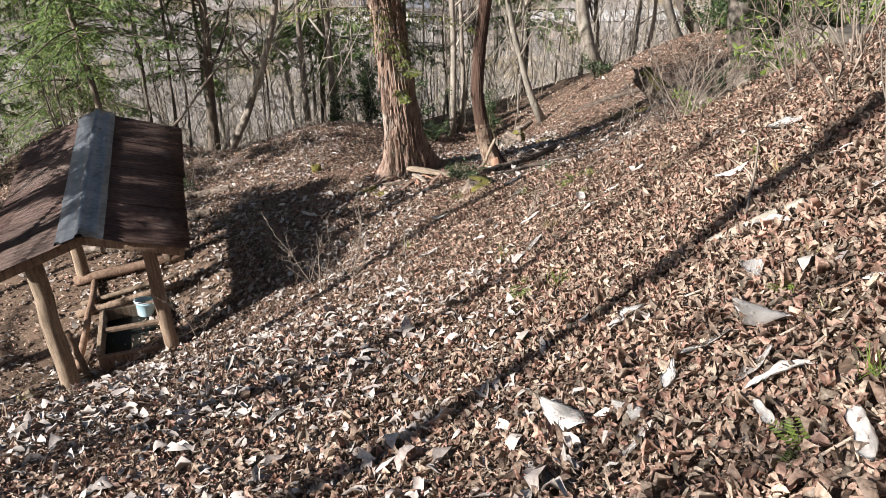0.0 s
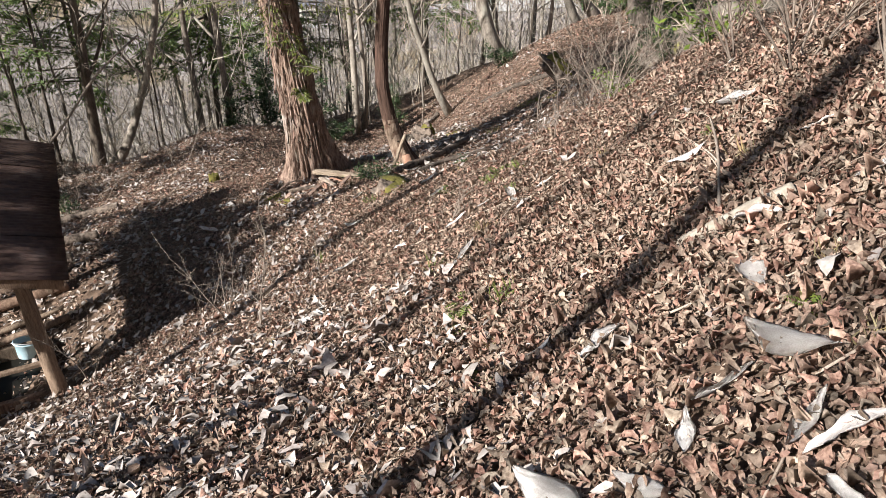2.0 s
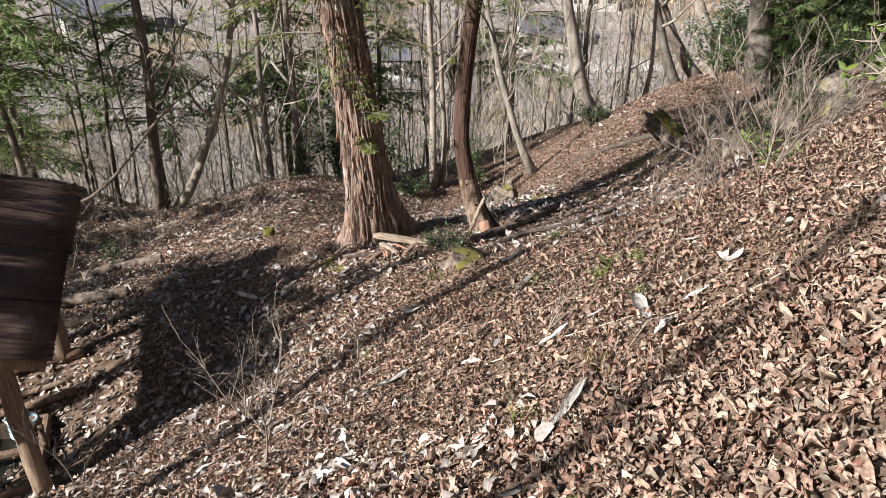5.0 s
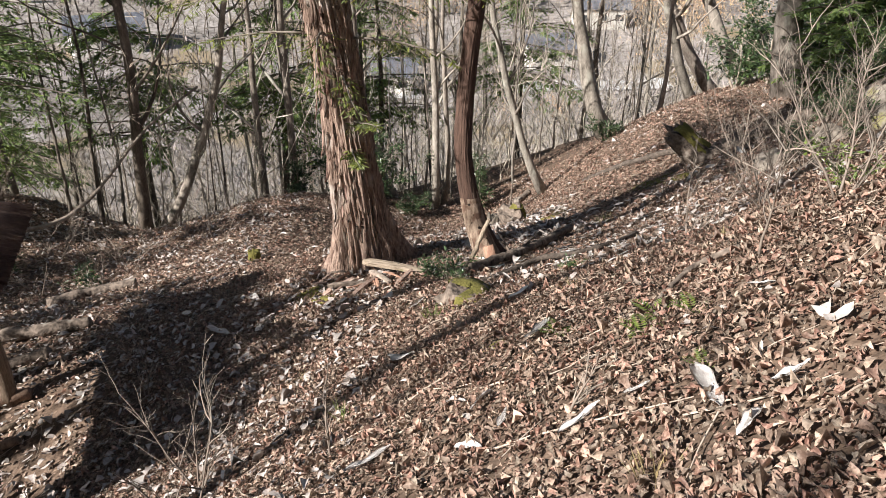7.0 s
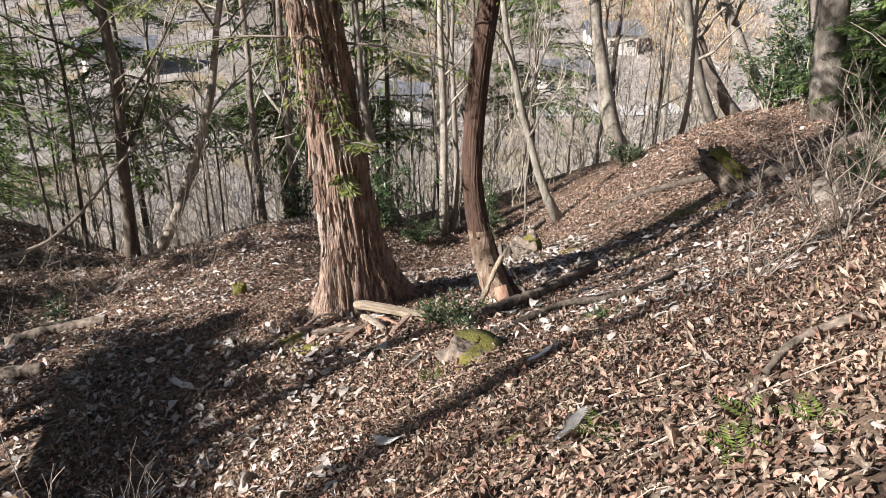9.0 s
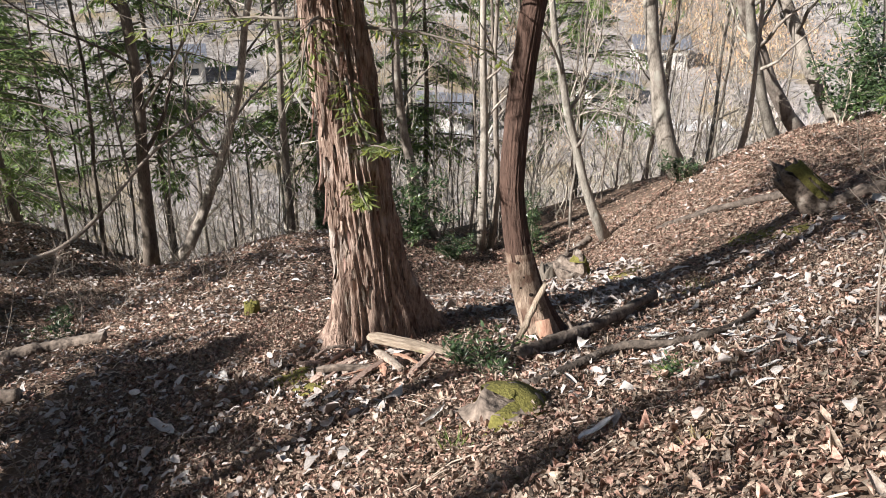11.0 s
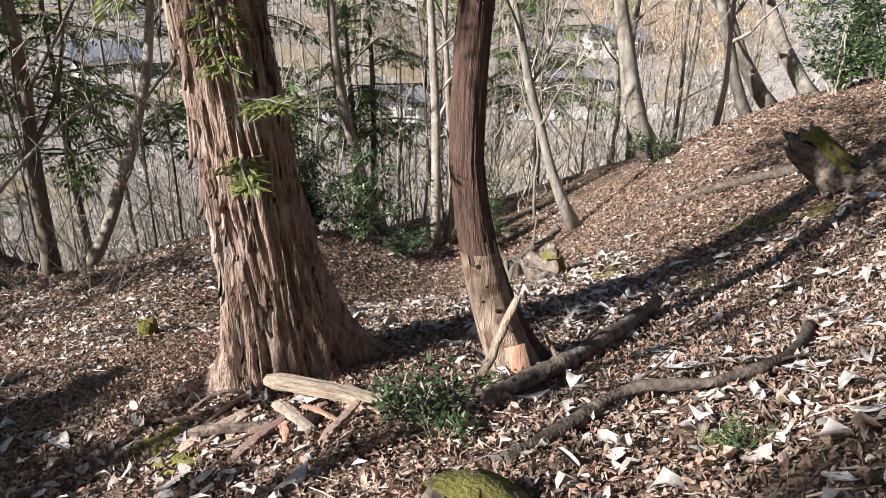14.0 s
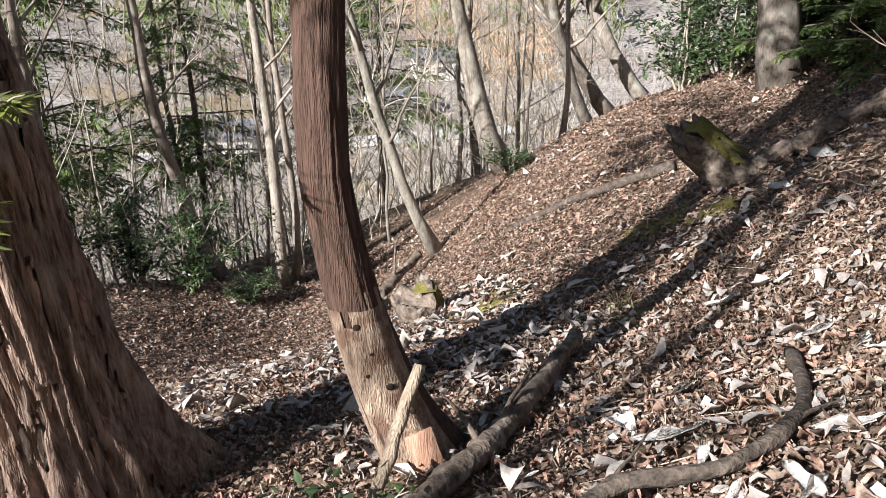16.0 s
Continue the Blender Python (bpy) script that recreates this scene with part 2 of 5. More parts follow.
def tube(bm, pts, radii, seg=8, cap=True, wobble=0.0, rng=random, flat=1.0):
    """A round limb through points, tapered by radii."""
    pts = [Vector(p) for p in pts]
    rings, side = [], None
    for i, p in enumerate(pts):
        d = (pts[min(i + 1, len(pts) - 1)] - pts[max(i - 1, 0)]).normalized()
        if side is None:
            side = d.cross(Vector((0.31, 0.95, 0.12))).normalized()
        side = (side - d * side.dot(d)).normalized()
        up = d.cross(side)
        ring = []
        for k in range(seg):
            a = 2 * math.pi * k / seg
            r = radii[i]
            if wobble:
                q = (p + side * math.cos(a) * r + up * math.sin(a) * r) * (0.45 / max(radii[0], 0.02))
                r *= 1 + wobble * 2.2 * noise.noise(q) + wobble * noise.noise(q * 3.1)
            ring.append(bm.verts.new(p + side * math.cos(a) * r + up * math.sin(a) * r * flat))
        rings.append(ring)
    for a, b in zip(rings, rings[1:]):
        for k in range(seg):
            bm.faces.new((a[k], a[(k + 1) % seg], b[(k + 1) % seg], b[k]))
    if cap:
        bm.faces.new(rings[0][::-1])
        bm.faces.new(rings[-1])
    return rings


def box(bm, cx, cy, cz, sx, sy, sz, m=None):
    """A box with slightly rounded edges."""
    made = bmesh.ops.create_cube(bm, size=1, matrix=(m or Matrix()) @ Matrix.Translation((cx, cy, cz)) @ Matrix.Diagonal((sx, sy, sz, 1)))
    edges = list({e for v in made["verts"] for e in v.link_edges})
    bmesh.ops.bevel(bm, geom=edges, offset=min(sx, sy, sz) * 0.12, segments=1, affect="EDGES")


def curve_pts(start, aim, length, n, bend, rng, lift=0.0):
    """Points of a wandering limb."""
    p, d, out = Vector(start), Vector(aim).normalized(), [Vector(start)]
    for _ in range(n):
        d = (d + Vector((rng.uniform(-bend, bend), rng.uniform(-bend, bend), rng.uniform(-bend, bend) + lift))).normalized()
        p = p + d * (length / n)
        out.append(p.copy())
    return out


# ---- ground ----
def spread_axis(lo, hi, step, far, grow=1.22):
    mid = list(np.arange(lo, hi + step / 2, step))
    a, b, d = mid[0], mid[-1], step
    low, high = [], []
    while b < far[1] or a > far[0]:
        d *= grow
        if a > far[0]:
            a -= d
            low.append(a)
        if b < far[1]:
            b += d
            high.append(b)
    return np.array(low[::-1] + mid + high)


def ground_sheet():
    xs, ys = spread_axis(-9, 9, 0.13, (-900, 900)), spread_axis(-2, 25, 0.13, (-300, 1500))
    gx, gy = np.meshgrid(xs, ys)
    v = np.stack([gx.ravel(), gy.ravel(), land(gx, gy).ravel()], 1)
    w, h = len(xs), len(ys)
    i = np.arange((h - 1) * w).reshape(h - 1, w)[:, :-1].ravel()
    me = bpy.data.meshes.new("ground")
    me.from_pydata(v.tolist(), [], np.stack([i, i + 1, i + w + 1, i + w], 1).tolist())
    me.materials.append(M_SOIL)
    me.materials.append(M_FAR)
    cy = (gy[:-1, :-1] + gy[1:, 1:]).ravel() / 2
    cx = (gx[:-1, :-1] + gx[1:, 1:]).ravel() / 2
    me.polygons.foreach_set("material_index", ((cy > 33) | (np.abs(cx) > 40)).astype(int).tolist())
    me.polygons.foreach_set("use_smooth", [True] * len(me.polygons))
    tagged(new("ground", me), "steep brown woodland slope under fallen leaves", "ground", kind="structure")


ground_sheet()

# ---- the two large trees ----
def flared_trunk(bm, axis, radii, seg, roots, rng, ridge=0.04, phase=0.0):
    """A trunk along axis points with upright bark ridges and root flares: roots holds (angle, reach, width)."""
    n = len(axis)
    rings = []
    for i in range(n):
        u = i / (n - 1)
        ring = []
        for k in range(seg):
            a = 2 * math.pi * k / seg
            c, s = math.cos(a), math.sin(a)
            z = axis[i][2] - axis[0][2]
            r = radii[i]
            for ang, reach, wide in roots:
                d = (a - ang + math.pi) % (2 * math.pi) - math.pi
                r += reach * math.exp(-(d / wide) ** 2) * math.exp(-max(z - 0.05, 0) / 0.32)
            twist = a * 1.0 + z * 0.08
            g = noise.noise(Vector((math.cos(twist) * 5.2, math.sin(twist) * 5.2, z * 1.1 + phase)))
            f = noise.noise(Vector((math.cos(twist) * 15, math.sin(twist) * 15, z * 3.2 + phase + 9)))
            big = noise.noise(Vector((c * 1.4, s * 1.4, z * 0.7 + phase)))
            r *= 1 + ridge * (1.7 * (0.5 - abs(g) * 2.4) + 1.5 * f) + 0.07 * big
            ring.append(bm.verts.new((axis[i][0] + c * r, axis[i][1] + s * r, axis[i][2])))
        rings.append(ring)
    for p, q in zip(rings, rings[1:]):
        for k in range(seg):
            bm.faces.new((p[k], p[(k + 1) % seg], q[(k + 1) % seg], q[k]))
    bm.faces.new(rings[-1])


def bark_strip(rng, length, width):
    bm = bmesh.new()
    rows = []
    for i in range(6):
        u = i / 5
        w = width * (0.35 + 0.65 * math.sin(math.pi * min(1, 0.15 + u * 0.85)))
        lift = 0.03 * max(0, u - 0.55) ** 2 * 4 + 0.005
        x = rng.uniform(-0.006, 0.006)
        rows.append([bm.verts.new((x - w / 2, lift * 0.6, -u * length)), bm.verts.new((x, lift + 0.006, -u * length)), bm.verts.new((x + w / 2, lift * 0.6, -u * length))])
    for p, q in zip(rows, rows[1:]):
        bm.faces.new((p[0], p[1], q[1], q[0]))
        bm.faces.new((p[1], p[2], q[2], q[1]))
    bmesh.ops.solidify(bm, geom=bm.faces[:], thickness=0.004)
    return bm


def big_tree():
    rng = random.Random(5)
    base = Vector((-0.57, 11.75, H(-0.57, 11.75) - 0.12))
    tree = thing("conifer_tree", Matrix.Translation(base), "large old conifer with shaggy peeling red-brown bark", "tree")
    n, top = 190, 13.0
    axis = [(0.02 * math.sin(z * 0.9) - 0.108 * z, 0.02 * z, z) for z in (top * (i / (n - 1)) ** 1.35 for i in range(n))]
    radii = [0.275 - 0.013 * p[2] + 0.1 * math.exp(-p[2] / 0.42) for p in axis]
    bm = bmesh.new()
    flared_trunk(bm, axis, radii, 200, [(0.1, 0.6, 0.24), (-0.55, 0.2, 0.3), (-1.5, 0.16, 0.3), (-2.5, 0.24, 0.35), (3.0, 0.2, 0.3), (1.5, 0.2, 0.5)], rng, 0.085)
    trunk = part("trunk", bm, M_BARK, tree)
    meshes = [mesh_of("bark_strip", bark_strip(rng, rng.uniform(0.1, 0.42), rng.uniform(0.015, 0.038)), M_PEEL) for _ in range(12)]
    for _ in range(290):
        z = 0.25 + 4.4 * rng.random() ** 1.5
        a = rng.uniform(-math.pi, 0.5)
        i = min(n - 1, int((n - 1) * (z / top) ** (1 / 1.35)))
        r = radii[i] * 1.0 + 0.006
        for ang, reach, wide in ((0.1, 0.62, 0.28), (-2.5, 0.24, 0.35), (-1.5, 0.16, 0.3), (-0.55, 0.2, 0.3)):
            r += reach * math.exp(-(((a - ang) % (2 * math.pi)) / wide) ** 2) * math.exp(-z / 0.32)
        ob = new("bark_strip", rng.choice(meshes))
        ob.parent = trunk
        ob.matrix_local = Matrix.Translation((axis[i][0] + math.cos(a) * r, axis[i][1] + math.sin(a) * r, axis[i][2])) @ pose(0, 0, 0, rng.uniform(-2, 3), rng.uniform(-5, 5), math.degrees(a) - 90)
    return tree, base


def leaning_tree():
    rng = random.Random(8)
    base = Vector((0.95, 11.5, H(0.95, 11.5) - 0.1))
    tree = thing("conifer_tree", Matrix.Translation(base), "slim dark conifer with a curved trunk, base stripped of bark", "tree")
    n, top = 120, 12.0
    axis = []
    for i in range(n):
        z = top * (i / (n - 1)) ** 1.3
        axis.append((-0.42 * (1 - math.exp(-z / 0.75)) - 0.1 * math.sin(min(z, 3.2) * 0.9) * 0.6 + 0.1 * max(0, min(z, 5) - 1.4), 0.06 * z, z))
    radii = [0.1 - 0.004 * p[2] + 0.055 * math.exp(-p[2] / 0.5) for p in axis]
    bm = bmesh.new()
    flared_trunk(bm, axis, radii, 80, [(0.2, 0.1, 0.5), (-2.6, 0.08, 0.4), (-1.2, 0.05, 0.4)], rng, 0.05, 30)
    trunk = part("trunk", bm, M_BARK2, tree)
    # the stripped lower trunk, a skin just proud of the bark
    bm = bmesh.new()
    rows = []
    for i in range(n):
        z = axis[i][2]
        if not 0.12 < z < 1.02:
            continue
        row = []
        for k in range(25):
            u = k / 24
            a = -2.75 + 2.35 * u
            ragged = 0.16 * noise.noise(Vector((u * 5, 3, 0)))
            keep = 0.12 < z < 0.93 + ragged
            r = radii[i] + 0.012 + 0.1 * math.exp(-((a - 0.2) / 0.5) ** 2) * math.exp(-z / 0.32) + 0.05 * math.exp(-((a + 1.2) / 0.4) ** 2) * math.exp(-z / 0.32) + 0.08 * math.exp(-((a + 2.6) / 0.4) ** 2) * math.exp(-z / 0.32)
            r += 0.006 * noise.noise(Vector((a * 6, z * 2, 7)))
            row.append(bm.verts.new((axis[i][0] + math.cos(a) * r, axis[i][1] + math.sin(a) * r, z)) if keep else None)
        rows.append(row)
    for p, q in zip(rows, rows[1:]):
        for k in range(24):
            if p[k] and p[k + 1] and q[k] and q[k + 1]:
                bm.faces.new((p[k], p[k + 1], q[k + 1], q[k]))
    bmesh.ops.delete(bm, geom=[v for v in bm.verts if not v.link_faces], context="VERTS")
    part("bare_wood", bm, M_STRIP, trunk, "pale tan wood bared where the bark came off")
    # dark borer holes and the raw reddish board of inner wood
    for a, z, s in ((-1.75, 0.82, 0.013), (-1.4, 0.55, 0.015), (-1.9, 0.6, 0.008), (-1.1, 0.42, 0.012), (-1.6, 0.7, 0.007)):
        i = min(range(n), key=lambda j: abs(axis[j][2] - z))
        r = radii[i] + 0.016 + 0.05 * math.exp(-((a + 1.2) / 0.4) ** 2) * math.exp(-z / 0.32)
        bm = bmesh.new()
        bmesh.ops.create_uvsphere(bm, u_segments=10, v_segments=6, radius=s, matrix=Matrix.Translation((axis[i][0] + math.cos(a) * r, axis[i][1] + math.sin(a) * r, z)) @ Matrix.Diagonal((1.2, 0.3, 1.1, 1)))
        part("knot_hole", bm, M_HOLE, trunk)
    bm = bmesh.new()
    box(bm, 0, 0, 0.2, 0.12, 0.02, 0.3, pose(-0.02, -0.17, 0.0, -6, -16, 4))
    part("bark_plate", bm, M_INNER, trunk, "raw reddish inner wood")
    return tree, base


M_STRIP = material("stripped_trunk", (0.15, 0.1, 0.07), (0.48, 0.37, 0.285), 4, 0.85, 1.0, (8, 8, 1.6), 20, patch=(0.17, 0.105, 0.075), patch_scale=8, patch_at=0.53, relief=0.03)
M_HOLE = material("dark_hole", (0.01, 0.007, 0.005), (0.03, 0.02, 0.015), 4, 0.95, 0.0)
big_tree_ob, BIG = big_tree()
lean_tree_ob, LEANB = leaning_tree()


# ---- bare woodland trees ----
def bare_tree(seed, height, r0, lean, curve, limbs, twigs, mat, fork=False):
    """A leafless tree: a bowed trunk, limbs that fork, and fine twigs."""
    rng = random.Random(seed)
    tree = new("bare_tree")
    n = 14
    trunk = []
    for i in range(n + 1):
        u = i / n
        z = u * height
        trunk.append(Vector((lean * z + curve * (1 - math.exp(-z / 1.3)) + 0.05 * math.sin(z * 1.1 + seed) + 0.03 * rng.uniform(-1, 1), 0.04 * math.sin(z * 0.9 + seed * 2) * z * 0.4, z - 0.15)))
    rad = [r0 * (1 - 0.8 * (i / n)) + r0 * 0.35 * math.exp(-i * 1.3) for i in range(n + 1)]
    bm = bmesh.new()
    tube(bm, trunk, rad, 9, wobble=0.07, rng=rng)
    part("trunk", bm, mat, tree)
    tb = bmesh.new()
    for _ in range(limbs):
        u = rng.uniform(0.22, 0.97)
        i = int(u * n)
        a = rng.uniform(0, 6.283)
        length = height * rng.uniform(0.12, 0.3) * (1.2 - u * 0.6)
        aim = Vector((math.cos(a), math.sin(a), rng.uniform(0.5, 1.5)))
        pts = curve_pts(trunk[i], aim, length, 6, 0.25, rng, 0.05)
        r = max(0.008, rad[i] * rng.uniform(0.28, 0.5))
        lb = bmesh.new()
        tube(lb, pts, [r * (1 - 0.75 * k / 6) for k in range(7)], 5, cap=False)
        part("limb", lb, mat, tree)
        for _ in range(twigs):
            k = rng.randrange(2, 7)
            d = (pts[k] - pts[k - 1]).normalized() + Vector((rng.uniform(-0.9, 0.9), rng.uniform(-0.9, 0.9), rng.uniform(-0.4, 0.9)))
            tp = curve_pts(pts[k], d, length * rng.uniform(0.25, 0.6), 4, 0.35, rng, 0.03)
            rt = max(0.004, r * 0.25)
            tube(tb, tp, [rt * (1 - 0.7 * q / 4) for q in range(5)], 3, cap=False)
            for _ in range(1):
                q = rng.randrange(1, 5)
                d2 = (tp[q] - tp[q - 1]).normalized() + Vector((rng.uniform(-0.9, 0.9), rng.uniform(-0.9, 0.9), rng.uniform(-0.5, 0.7)))
                t2 = curve_pts(tp[q], d2, length * rng.uniform(0.12, 0.3), 2, 0.3, rng)
                tube(tb, t2, [0.0035, 0.003, 0.002], 3, cap=False)
    tagged(part("twig_mass", tb, M_TWIG, tree), kind="stuff")
    return tree


PROTO = []


def proto(*args, **kw):
    t = bare_tree(*args, **kw)
    PROTO.append(t)
    return t


# seed, height, radius, lean, bow at the foot, limbs, twigs a limb
P_STRAIGHT = [proto(11, 11, 0.1, 0.02, -0.25, 11, 9, M_GREY), proto(12, 10, 0.075, -0.03, 0.15, 10, 9, M_GREY), proto(13, 12, 0.13, 0.0, -0.4, 11, 9, M_DARK)]
P_THIN = [proto(21, 7, 0.038, 0.05, -0.2, 9, 7, M_GREY), proto(22, 6.5, 0.03, -0.06, 0.2, 9, 7, M_GREY), proto(23, 8, 0.045, 0.02, 0.1, 9, 7, M_DARK), proto(24, 5.5, 0.028, 0.14, -0.3, 8, 7, M_GREY)]
P_STOUT = [proto(35, 10, 0.25, -0.05, -0.3, 9, 8, M_GREY)]
P_BOW = [proto(31, 11, 0.2, -0.07, -0.9, 10, 9, M_GREY), proto(32, 10, 0.14, -0.28, -0.8, 10, 9, M_GREY)]
used = set()


def plant(tree, x, y, turn=0.0, size=1.0, label="", girth=1.0, sink=0.0):
    m = Matrix.Translation((x, y, H(x, y) - sink)) @ pose(0, 0, 0, 0, 0, turn)
    if tree in used:
        ob = copy_thing(tree, m)
    else:
        used.add(tree)
        ob = tree
        ob.matrix_world = m
    ob.scale = (size * girth, size * girth, size)
    return tagged(ob, label or "slender leafless grey woodland tree on the slope", "tree", "bare trees of the wood")

# ---- the well shelter ----
HUT = Matrix.Translation((-4.5, 8.75, -5.2)) @ pose(0, 0, 0, 0, 0, 18)


def hut_z(x, y):
    p = HUT @ Vector((x, y, 0))
    return H(p.x, p.y) - HUT.translation.z


def rough_post(bm, foot, head, r, rng, seg=9):
    pts = [Vector(foot).lerp(Vector(head), i / 7) + Vector((rng.uniform(-0.012, 0.012), rng.uniform(-0.012, 0.012), 0)) for i in range(8)]
    tube(bm, pts, [r * (1.12 - 0.2 * i / 7) for i in range(8)], seg, wobble=0.07, rng=rng)


def sheet(y0, y1, side, ridge, eave, half):
    """One corrugated sheet, its waves running from ridge to eave."""
    bm = bmesh.new()
    n = int((y1 - y0) / 0.076 * 6)
    rows = []
    for i in range(n + 1):
        y = y0 + (y1 - y0) * i / n
        w = 0.013 * math.cos(2 * math.pi * (y - y0) / 0.076)
        rows.append([bm.verts.new((side * half * u, y, ridge + (eave - ridge) * u + w + 0.02 * math.sin(u * 2.6 + y) * u)) for u in (0.0, 0.35, 0.7, 1.0)])
    for p, q in zip(rows, rows[1:]):
        for k in range(3):
            bm.faces.new((p[k], p[k + 1], q[k + 1], q[k]))
    bmesh.ops.solidify(bm, geom=bm.faces[:], thickness=0.003)
    return bm


def well_shelter():
    rng = random.Random(3)
    hut = thing("well_shelter", HUT, "small open well shelter with a brown corrugated roof on log posts", "shelter")
    ridge, eave, half = 2.22, 1.84, 1.12
    for k, (x, y, r) in enumerate(((-0.66, -1.2, 0.11), (0.62, -1.08, 0.085), (-0.66, 1.35, 0.085), (0.62, 1.25, 0.09))):
        bm = bmesh.new()
        rough_post(bm, (x, y, hut_z(x, y) - 0.15), (x * 0.97, y, 1.92), r, rng)
        part("post", bm, M_TIMBER, hut)
    for x in (-0.64, 0.62):
        bm = bmesh.new()
        rough_post(bm, (x, -1.45, 1.9), (x, 2.05, 1.9), 0.05, rng, 7)
        part("eave_beam", bm, M_TIMBER, hut)
    bm = bmesh.new()
    rough_post(bm, (0, -1.45, 2.13), (0, 2.05, 2.13), 0.05, rng, 7)
    part("ridge_beam", bm, M_TIMBER, hut)
    for a, b, r in (((-0.8, 1.32), (0.85, 1.22), 0.075), ((-0.75, 0.62), (0.8, 0.5), 0.05), ((-0.7, 0.85), (0.75, 0.78), 0.035), ((-0.66, -0.75), (-0.5, 1.3), 0.05)):
        bm = bmesh.new()
        rough_post(bm, (*a, hut_z(*a) + r), (*b, hut_z(*b) + r), r, rng, 8)
        part("sill_log", bm, M_TIMBER, hut)
    bm = bmesh.new()
    rough_post(bm, (-0.5, -0.85, hut_z(-0.5, -0.85) - 0.1), (-0.62, -0.8, hut_z(-0.6, -0.8) + 0.75), 0.045, rng, 7)
    part("stake", bm, M_TIMBER, hut)
    for y in (-1.5, 2.12):
        for s in (-1, 1):
            bm = bmesh.new()
            a = math.degrees(math.atan2(eave - ridge, half))
            box(bm, half * 0.5, 0, -0.075, half * 1.02, 0.03, 0.11, pose(0, y, ridge, 0, -a, 0) if s > 0 else pose(0, y, ridge, 0, 180 + a, 0) @ Matrix.Diagonal((1, 1, -1, 1)))
            bmesh.ops.recalc_face_normals(bm, faces=bm.faces[:])
            part("barge_board", bm, M_TIMBER, hut)
    for s in (-1, 1):
        for y0, y1, dz in ((-1.58, -0.6, 0.0), (-0.66, 0.4, 0.008), (0.34, 1.32, 0.0), (1.26, 2.2, 0.008)):
            part("roof_sheet", sheet(y0, y1, s, ridge + dz, eave + dz + rng.uniform(-0.01, 0.01), half + rng.uniform(-0.015, 0.02)), M_ROOF, hut)
    bm = bmesh.new()
    prof = [(-0.27, -0.075), (-0.14, -0.028), (-0.05, 0.0), (-0.035, 0.035), (0.0, 0.05), (0.035, 0.035), (0.05, 0.0), (0.14, -0.028), (0.24, -0.07)]
    rows = [[bm.verts.new((x, y, ridge + 0.03 + z + 0.006 * math.sin(y * 5 + x * 9))) for x, z in prof] for y in np.linspace(-1.62, 2.24, 24)]
    for p, q in zip(rows, rows[1:]):
        for k in range(len(prof) - 1):
            bm.faces.new((p[k], p[k + 1], q[k + 1], q[k]))
    bmesh.ops.solidify(bm, geom=bm.faces[:], thickness=0.003)
    part("ridge_cap", bm, M_ZINC, hut, "dull galvanised ridge cap")
    return hut


def well_box():
    """A sunken plank box that holds the spring."""
    m = HUT @ Matrix.Translation((0.1, -0.35, hut_z(0.1, -0.35)))
    well = thing("well_box", m, "old open plank well box sunk in the ground", "well")
    for name, args in (("front_plank", (0, -0.5, 0.06, 0.86, 0.07, 0.26)), ("back_plank", (0, 0.55, 0.1, 0.86, 0.06, 0.24)), ("side_plank", (-0.42, 0.02, 0.1, 0.06, 1.0, 0.3)),
                       ("side_plank", (0.42, 0.02, 0.1, 0.06, 1.0, 0.3)), ("cross_bar", (0.0, 0.05, 0.2, 0.9, 0.07, 0.05))):
        bm = bmesh.new()
        box(bm, *args)
        part(name, bm, M_TIMBER, well, smooth=False)
    bm = bmesh.new()
    box(bm, 0, 0.02, 0.03, 0.78, 0.98, 0.02)
    part("dark_water", bm, M_WATER, well, "still dark water", smooth=False)
    bm = bmesh.new()
    rough_post(bm, (0.44, 0.05, 0.02), (0.46, 0.05, 0.46), 0.035, random.Random(4), 6)
    part("stake", bm, M_TIMBER, well)


def bucket():
    x, y = HUT.translation.x + 0.18, HUT.translation.y + 0.2
    m = Matrix.Translation((x, y, H(x, y) + 0.05)) @ pose(0, 0, 0, -14, 8, 0)
    b = thing("bucket", m, "pale blue plastic bucket on the leaves under the shelter", "bucket")
    bm = bmesh.new()
    prof = [(0.0, 0.0), (0.1, 0.0), (0.105, 0.01), (0.145, 0.2), (0.165, 0.205), (0.165, 0.22), (0.14, 0.22), (0.1, 0.02), (0.0, 0.015)]
    rings = [[bm.verts.new((r * math.cos(6.2832 * k / 28), r * math.sin(6.2832 * k / 28), z)) for k in range(28)] for r, z in prof[1:-1]]
    for p, q in zip(rings, rings[1:]):
        for k in range(28):
            bm.faces.new((p[k], p[(k + 1) % 28], q[(k + 1) % 28], q[k]))
    bm.faces.new(rings[0][::-1])
    bm.faces.new(rings[-1])
    part("pail", bm, M_BLUE, b)
    bm = bmesh.new()
    tube(bm, [(0.165 * math.cos(a), -0.03 - 0.14 * math.sin(a), 0.2 + 0.05 * math.sin(a)) for a in np.linspace(0, math.pi, 12)], [0.005] * 12, 6)
    part("handle", bm, M_CONC, b, "thin white handle")


well_shelter()
well_box()
bucket()

